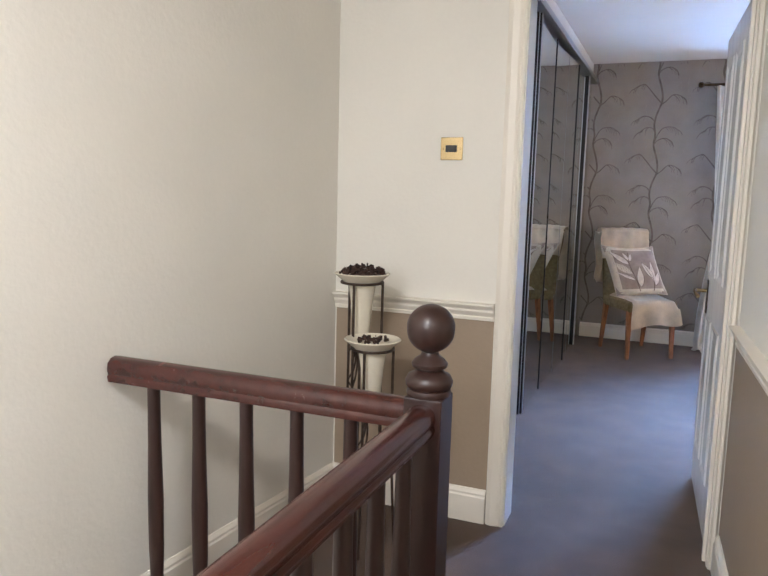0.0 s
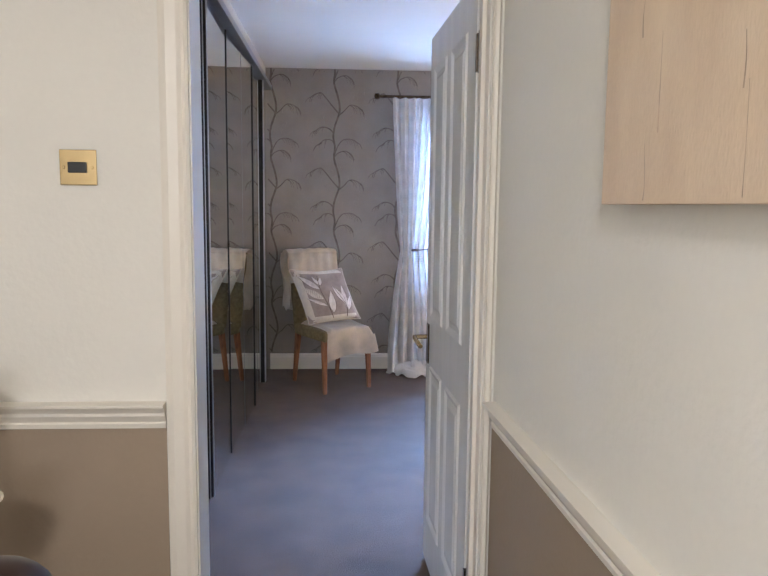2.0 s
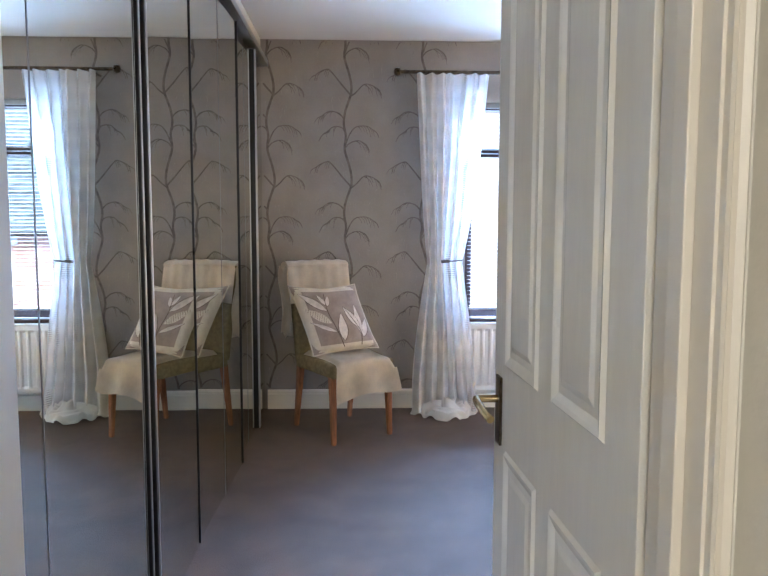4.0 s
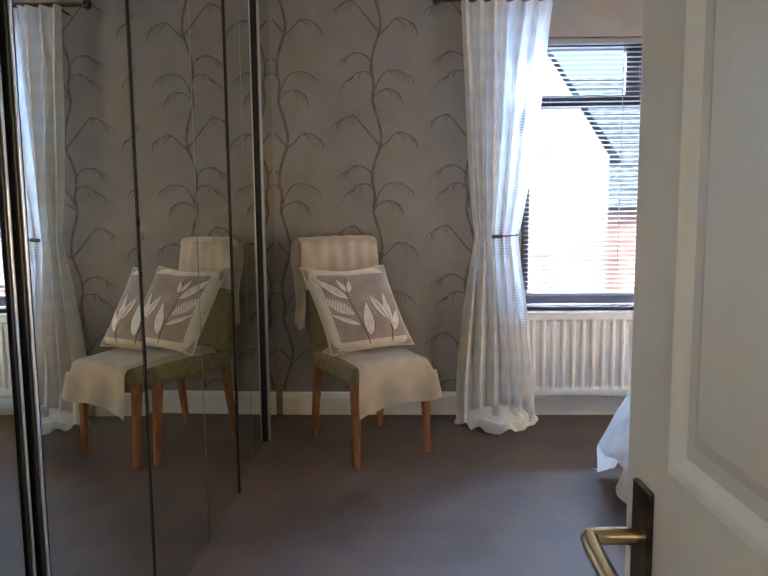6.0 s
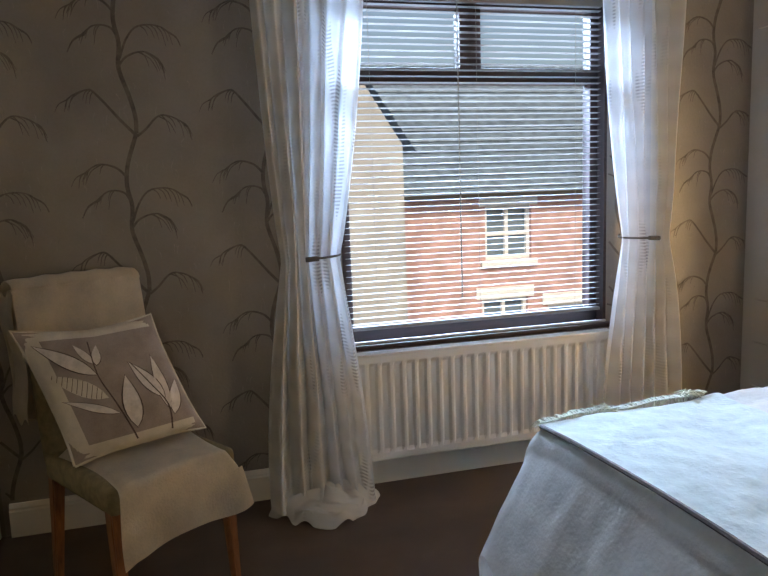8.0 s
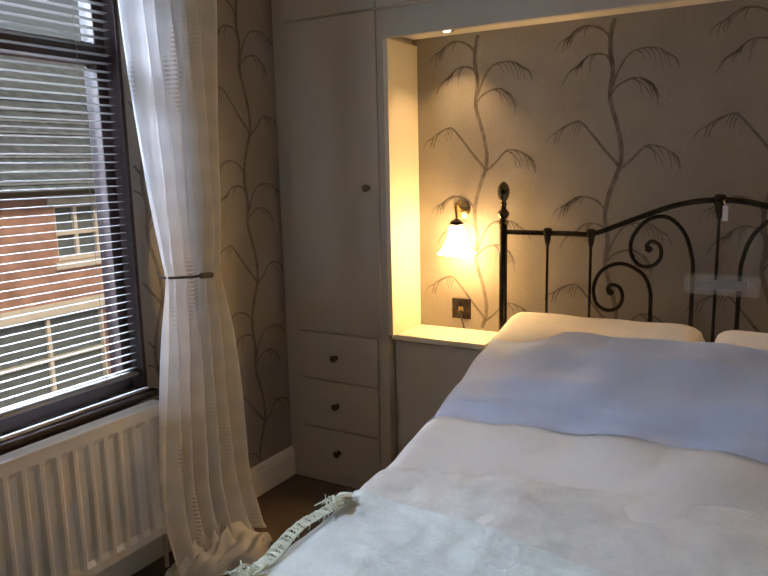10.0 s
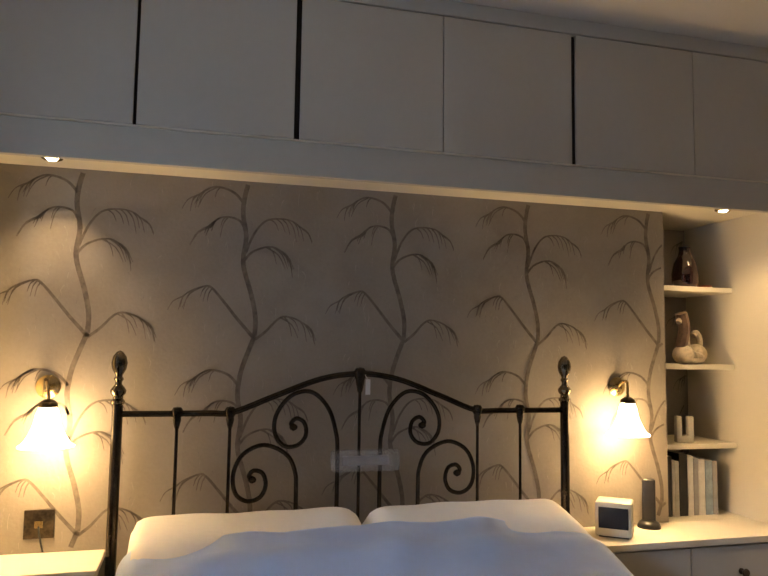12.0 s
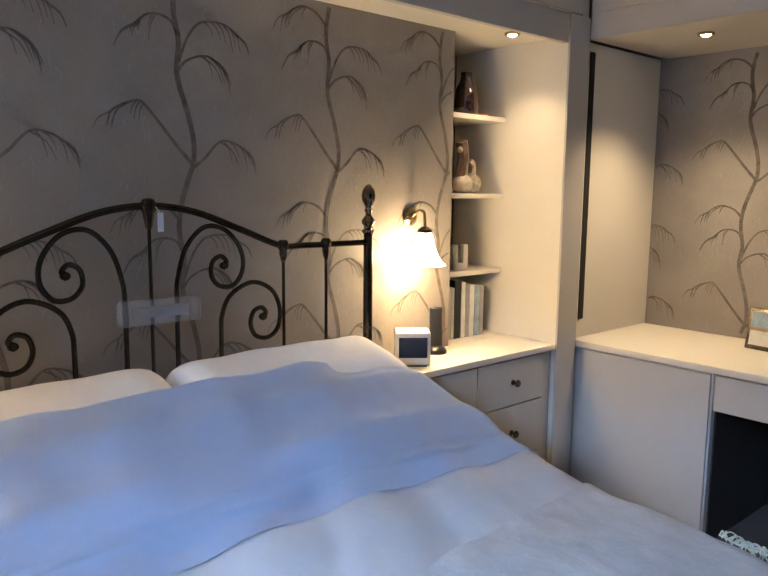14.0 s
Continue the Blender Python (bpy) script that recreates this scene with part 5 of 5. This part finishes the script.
bm = tube([(0.005, 0.045, 0.05), (0.0, 0.03, 0.11), (0.0, 0.045, 0.16)], 0.019, 8)
part("figure_back", bm, FIGURE_BROWN, orn, smooth=True)
cd = thing("letter_ornament", "small white ceramic letter U on the lower shelf", "ornament", pose(3.325, 3.495, 0.975, 0, 0, -15) @ Matrix.Scale(1.25, 4))
bm = box(-0.012, 0.012, -0.028, -0.010, 0, 0.085, 0.004)
box(-0.012, 0.012, 0.010, 0.028, 0, 0.085, 0.004, bm)
box(-0.012, 0.012, -0.028, 0.028, 0, 0.024, 0.004, bm)
part("letter", bm, CERAMIC, cd, smooth=True)


def book(x, y, w, h, d, cover, lab):
    b = thing("book", lab, "book", pose(x, y, 0.69), group="books on the bottom shelf")
    part("cover", box(0, d, -w / 2, w / 2, 0, h, 0.0015), cover, b)
    part("pages", box(0.004, d - 0.002, -w / 2 + 0.002, w / 2 - 0.002, h, h + 0.0008), PAGE, b)


y = 3.598
for w, h, cover, lab in ((0.022, 0.235, BLACK, "tall black hardback book on shelf"), (0.012, 0.22, PAGE, "slim white book on the shelf"), (0.018, 0.215, PAGE, "white paperback book on the shelf"), (0.038, 0.245, BLACK, "thick black folder on the shelf"),
                         (0.026, 0.235, PAGE, "white spined ring binder on shelf"), (0.022, 0.225, GREY, "grey paperback book on the shelf"), (0.030, 0.22, PAGE, "white hardback book on the shelf"), (0.034, 0.215, BLUEBOOK, "blue-grey hardback book on the shelf"), (0.022, 0.21, GREY, "grey hardback book on the shelf")):
    y -= w / 2 + 0.0015
    book(3.30, y, w, h, 0.17, cover, lab)
    y -= w / 2
fm = thing("photo_frame", "small silver photo frame on the dressing table", "photo frame", pose(2.40, 2.74, 0.69, 0, 0, -8))
bm = box(-0.065, 0.065, -0.008, 0.008, 0, 0.165, 0.004)
bm.transform(pose(0, 0, 0, 9))
part("frame", bm, PEWTER, fm)
bm = box(-0.05, 0.05, 0.0085, 0.0105, 0.09, 0.15)
bm.transform(pose(0, 0, 0, 9))
part("picture", bm, BLUEBOOK, fm)
bm = box(-0.05, 0.05, 0.0085, 0.0105, 0.018, 0.075)
bm.transform(pose(0, 0, 0, 9))
part("mount", bm, PAGE, fm)


# ---- landing things ----
sw = thing("light_switch", "square polished brass light switch on the cream wall", "switch")
part("plate", box(-0.521, -0.433, D0 - 0.006, D0, 1.432, 1.518, 0.002), BRASS, sw)
part("rocker", box(-0.500, -0.456, D0 - 0.012, D0 - 0.006, 1.462, 1.488, 0.002), BLACK, sw)
for x in (-0.511, -0.443):
    part("screw", lathe([(0, 0), (0.004, 0), (0.003, 0.002), (0, 0.002)], 10, m=pose(x, D0 - 0.006, 1.475, 90)), BRASS, sw)

cv = thing("wall_canvas", "unframed cream and peach marbled canvas hung on the landing wall", "canvas", SLANT)
part("canvas_face", box(LX - 0.042, LX - 0.038, 0.55, 1.675, 1.395, 2.15, 0.0015), CANVAS, cv)
for b in ((0.55, 1.675, 1.395, 1.435), (0.55, 1.675, 2.11, 2.15), (0.55, 0.59, 1.436, 2.109), (1.635, 1.675, 1.436, 2.109)):
    part("stretcher_edge", box(LX - 0.037, LX - 0.001, *b, 0.002), CANVAS, cv)
rng = random.Random(12)
bm = bmesh.new()
for _ in range(34):
    y, z, ln = rng.uniform(0.6, 1.64), rng.uniform(1.44, 2.05), rng.uniform(0.03, 0.13)
    w = rng.uniform(-0.006, 0.006)
    ribbon(bm, [(y, z), (y + w, z - ln * 0.5), (y + w * 0.4, max(1.40, z - ln))], 0.0005, 0.0018 * rng.random() + 0.0004, (0.5, 1.7, 1.39, 2.2), lambda a, b: (LX - 0.0424, a, b), 3)
part("paint_drips", bm, DRIP, cv, "thin brown paint drips", kind="stuff")

nw = thing("newel_post", "dark mahogany newel post with a ball finial on the landing", "newel post", pose(-0.157, 1.262, 0))
bm = box(-0.045, 0.045, -0.045, 0.045, 0.0, 0.845, 0.003)
part("post", bm, MAHOGANY_POST, nw)
part("cap", lathe([(0, 0.845), (0.050, 0.845), (0.052, 0.853), (0.050, 0.860), (0.046, 0.862), (0.053, 0.868), (0.055, 0.880), (0.049, 0.893), (0.035, 0.900), (0.030, 0.905), (0.040, 0.912), (0.042, 0.920), (0.034, 0.930), (0.022, 0.938), (0.019, 0.946), (0, 0.946)], 32), MAHOGANY_POST, nw, smooth=True)
R_ = 0.056
prof = []
for i in range(17):
    a = math.pi * i / 16
    r = R_ * math.sin(a)
    if 7 <= i <= 8:
        r *= 0.985
    prof.append((r if 0 < i < 16 else 0, 1.0 - R_ * math.cos(a)))
part("ball", lathe(prof, 36), MAHOGANY_POST, nw, "turned mahogany ball finial", smooth=True)

HR = [(-0.030, 0), (0.030, 0), (0.033, 0.014), (0.029, 0.022), (0.033, 0.034), (0.030, 0.052), (0.018, 0.064), (0, 0.068), (-0.018, 0.064), (-0.030, 0.052), (-0.033, 0.034), (-0.029, 0.022), (-0.033, 0.014)]
bl = thing("balustrade", "dark mahogany handrail and turned spindles around the stairwell", "balustrade")
part("handrail", extrude_profile([(o, u + 0.765) for o, u in HR], (-0.203, 1.262, 0), (-1.078, 1.262, 0), (0, 1, 0)), MAHOGANY, bl, smooth=True)
part("handrail", extrude_profile([(o, u + 0.765) for o, u in HR], (-0.157, 1.217, 0), (-0.157, -1.58, 0), (1, 0, 0)), MAHOGANY, bl, smooth=True)


def spindle(x, y):
    prof = [(0.020, 0.07), (0.023, 0.075), (0.017, 0.10), (0.022, 0.12), (0.016, 0.14), (0.021, 0.30), (0.022, 0.44), (0.0185, 0.60), (0.0175, 0.70), (0.0175, 0.765)]
    bm = lathe([(0, 0.07)] + prof + [(0, 0.765)], 12)
    box(-0.018, 0.018, -0.018, 0.018, 0.025, 0.085, 0.002, bm)
    part("spindle", bm, MAHOGANY_POST, bl, smooth=True, m=pose(x, y, 0))


for i in range(6):
    spindle(-0.352 - 0.1485 * i, 1.262) if -0.352 - 0.1485 * i > -1.06 else None
for i in range(18):
    spindle(-0.157, 1.11 - 0.1485 * i)
part("base_rail", box(-1.08, -0.203, 1.235, 1.289, 0.0, 0.027, 0.003), MAHOGANY, bl)
part("base_rail", box(-0.184, -0.130, -1.58, 1.217, 0.0, 0.027, 0.003), MAHOGANY, bl)


def candle_stand(x, y, h, R, tall_):
    s = thing("candle_stand", "brown wrought iron stand with cream bowl of dried flowers", "stand", pose(x, y, 0), group="wrought iron stands on the landing")
    zr = h - 0.045
    bw = 0.19
    part("bowl", lathe([(0, h - bw - 0.055), (0.018, h - bw - 0.055), (0.032, h - bw - 0.02), (0.042, h - 0.10), (0.050, h - 0.045), (R * 0.8, h - 0.018), (R, h), (R - 0.004, h + 0.003), (R * 0.75, h - 0.012), (0.05, h - 0.028), (0, h - 0.03)], 32), CERAMIC, s, "cream glazed ceramic cone bowl", smooth=True)
    part("ring", tube([((R * 0.74) * math.cos(2 * math.pi * i / 24), (R * 0.74) * math.sin(2 * math.pi * i / 24), zr + 0.012) for i in range(25)], 0.005, 6, k=1), WROUGHT, s, smooth=True)
    for i in range(3):
        a = 2 * math.pi * i / 3 + 0.55
        c_, s_ = math.cos(a), math.sin(a)
        part("leg", tube([(R * 0.74 * c_, R * 0.74 * s_, zr + 0.012), (R * 0.76 * c_, R * 0.76 * s_, h * 0.5), (R * 0.95 * c_, R * 0.95 * s_, 0.0)], 0.005, 6), WROUGHT, s)
        zc = h - 0.33
        rr = R * 0.74
        part("scroll", tube([(rr * c_, rr * s_, zc + 0.02), ((rr - 0.03) * c_, (rr - 0.03) * s_, zc + 0.05), ((rr - 0.045) * c_, (rr - 0.045) * s_, zc), ((rr - 0.03) * c_, (rr - 0.03) * s_, zc - 0.05), (rr * c_, rr * s_, zc - 0.09), ((rr - 0.02) * c_, (rr - 0.02) * s_, zc - 0.11)], 0.004, 6), WROUGHT, s)
    rng = random.Random(int(h * 100))
    bm = bmesh.new()
    nn = 260 if tall_ else 70
    for _ in range(nn):
        rad, a = R * (0.84 if tall_ else 0.5) * math.sqrt(rng.random()), rng.uniform(0, 6.28)
        hh = (0.040 if tall_ else 0.016) * (1 - (rad / R) ** 2) * rng.random() + 0.002
        size = rng.uniform(0.003, 0.009)
        own = box(-size, size, -size * 0.6, size * 0.6, -size * 0.3, size * 0.3)
        join(bm, own, pose(rad * math.cos(a), rad * math.sin(a), h - 0.008 + hh, rng.uniform(0, 180), rng.uniform(0, 180), rng.uniform(0, 360)))
    part("potpourri", bm, POTPOURRI, s, "brown dried flower heads and bark", kind="stuff")


candle_stand(-0.715, 2.13, 1.005, 0.104, True)
candle_stand(-0.625, 2.03, 0.785, 0.102, False)

# Fitting added for the assumed landing lamp, never in view.
cl = thing("assumed_ceiling_light", "assumed round ceiling light on the landing, out of view", "ceiling light", pose(-0.25, -0.7, CEIL))
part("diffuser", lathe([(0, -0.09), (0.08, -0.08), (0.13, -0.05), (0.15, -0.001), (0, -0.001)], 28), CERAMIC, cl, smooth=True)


# ---- outside ----
GZ = -3.1
part("ground", box(-120, 120, FAR + 0.3, 300, GZ - 0.3, GZ), PAVING, label="grey paving outside", kind="structure")
part("road", box(-120, 120, 9.2, 13.6, GZ, GZ + 0.004), ASPHALT, label="asphalt street outside", kind="structure")
HY = 16.0


def house(x0, x1, wall_mat, lab, roof_z, eave, windows, gable=False):
    h = thing("terraced_house", lab, "house", group="houses across the street")
    depth = 7.5
    if not gable:
        bm = bmesh.new()
        xs = sorted({x0, x1, *[w[0] for w in windows], *[w[0] + w[2] for w in windows]})
        zs = sorted({GZ, eave, *[w[1] for w in windows], *[w[1] + w[3] for w in windows]})
        for a, b in zip(xs, xs[1:]):
            for c_, d_ in zip(zs, zs[1:]):
                mx, mz = (a + b) / 2, (c_ + d_) / 2
                if any(w[0] < mx < w[0] + w[2] and w[1] < mz < w[1] + w[3] for w in windows):
                    continue
                box(a, b, HY, HY + 0.25, c_, d_, 0, bm)
        bmesh.ops.remove_doubles(bm, verts=bm.verts[:], dist=0.0005)
        part("wall", bm, wall_mat, h)
        part("rear_wall", box(x0, x1, HY + depth - 0.2, HY + depth, GZ, eave), wall_mat, h)
        bm = bmesh.new()
        v = [bm.verts.new(p) for p in ((x0, HY - 0.25, eave), (x1, HY - 0.25, eave), (x1, HY + depth / 2, roof_z), (x0, HY + depth / 2, roof_z), (x0, HY + depth + 0.2, eave), (x1, HY + depth + 0.2, eave))]
        bm.faces.new([v[0], v[1], v[2], v[3]]), bm.faces.new([v[3], v[2], v[5], v[4]])
        bmesh.ops.solidify(bm, geom=bm.faces[:], thickness=0.12)
        rf = part("roof", bm, SLATE, h, "blue-grey slate roof")
        n = 13
        for i in range(n):
            t = (i + 0.5) / n
            yy, zz = HY - 0.25 + t * (depth / 2 + 0.25), eave + t * (roof_z - eave) + 0.01
            part("slate_course", box(x0, x1, yy - 0.03, yy + 0.02, zz, zz + 0.03), SLATE, rf)
        part("gutter", box(x0, x1, HY - 0.34, HY - 0.24, eave - 0.06, eave + 0.02, 0.01), BLACK, h)
    else:
        bm = bmesh.new()
        mid = (x0 + x1) / 2
        f = [(x0, GZ), (x1, GZ), (x1, eave), (mid, roof_z), (x0, eave)]
        a = [bm.verts.new((x, HY - 2.2, z)) for x, z in f]
        b = [bm.verts.new((x, HY + 5, z)) for x, z in f]
        bm.faces.new(a), bm.faces.new(b[::-1])
        for i in range(5):
            bm.faces.new([a[i], a[(i + 1) % 5], b[(i + 1) % 5], b[i]])
        part("wall", bm, wall_mat, h)
        for s, xe in ((-1, x0), (1, x1)):
            bm = bmesh.new()
            v = [bm.verts.new(p) for p in ((mid, HY - 2.23, roof_z + 0.03), (mid, HY + 5, roof_z + 0.03), (xe + s * 0.2, HY + 5, eave - 0.1), (xe + s * 0.2, HY - 2.23, eave - 0.1))]
            bm.faces.new(v)
            bmesh.ops.solidify(bm, geom=bm.faces[:], thickness=0.05)
            part("roof", bm, SLATE, h, "blue-grey slate roof")
    for wx, wz, ww, wh in windows:
        w_ = part("window", box(wx + 0.02, wx + ww - 0.02, HY + 0.16, HY + 0.18, wz, wz + wh), PANE, h)
        part("lintel", box(wx - 0.12, wx + ww + 0.12, HY - 0.03, HY + 0.05, wz + wh, wz + wh + 0.22), STONE, w_)
        part("sill", box(wx - 0.10, wx + ww + 0.10, HY - 0.07, HY + 0.05, wz - 0.13, wz), STONE, w_)
        for x in (wx, wx + ww / 2 - 0.04, wx + ww - 0.07):
            part("frame", box(x, x + 0.07, HY + 0.08, HY + 0.15, wz, wz + wh), STONE, w_)
        for z in (wz, wz + wh * 0.45, wz + wh - 0.07):
            part("frame", box(wx + 0.07, wx + ww - 0.07, HY + 0.085, HY + 0.145, z, z + 0.07), STONE, w_)


house(3.45, 20.0, BRICK, "red brick terraced house with white stone lintels and a slate roof", 4.1, 1.10,
      [(5.70, -0.15, 0.95, 1.02), (8.42, -0.15, 0.95, 1.02), (11.18, -0.15, 0.95, 1.02), (5.62, -2.3, 0.95, 1.42), (7.0, -2.6, 2.3, 1.52), (14.2, -0.35, 0.95, 1.22)])
house(-9.0, 0.15, BRICK, "red brick terraced house further down the street", 4.1, 1.10, [(-1.2, -0.35, 0.95, 1.22), (-4.2, -0.35, 0.95, 1.22), (-4.2, -2.4, 0.95, 1.25)])
house(0.15, 3.45, RENDERW, "cream rendered gable-fronted house across the street", 4.5, 1.9, [], gable=True)
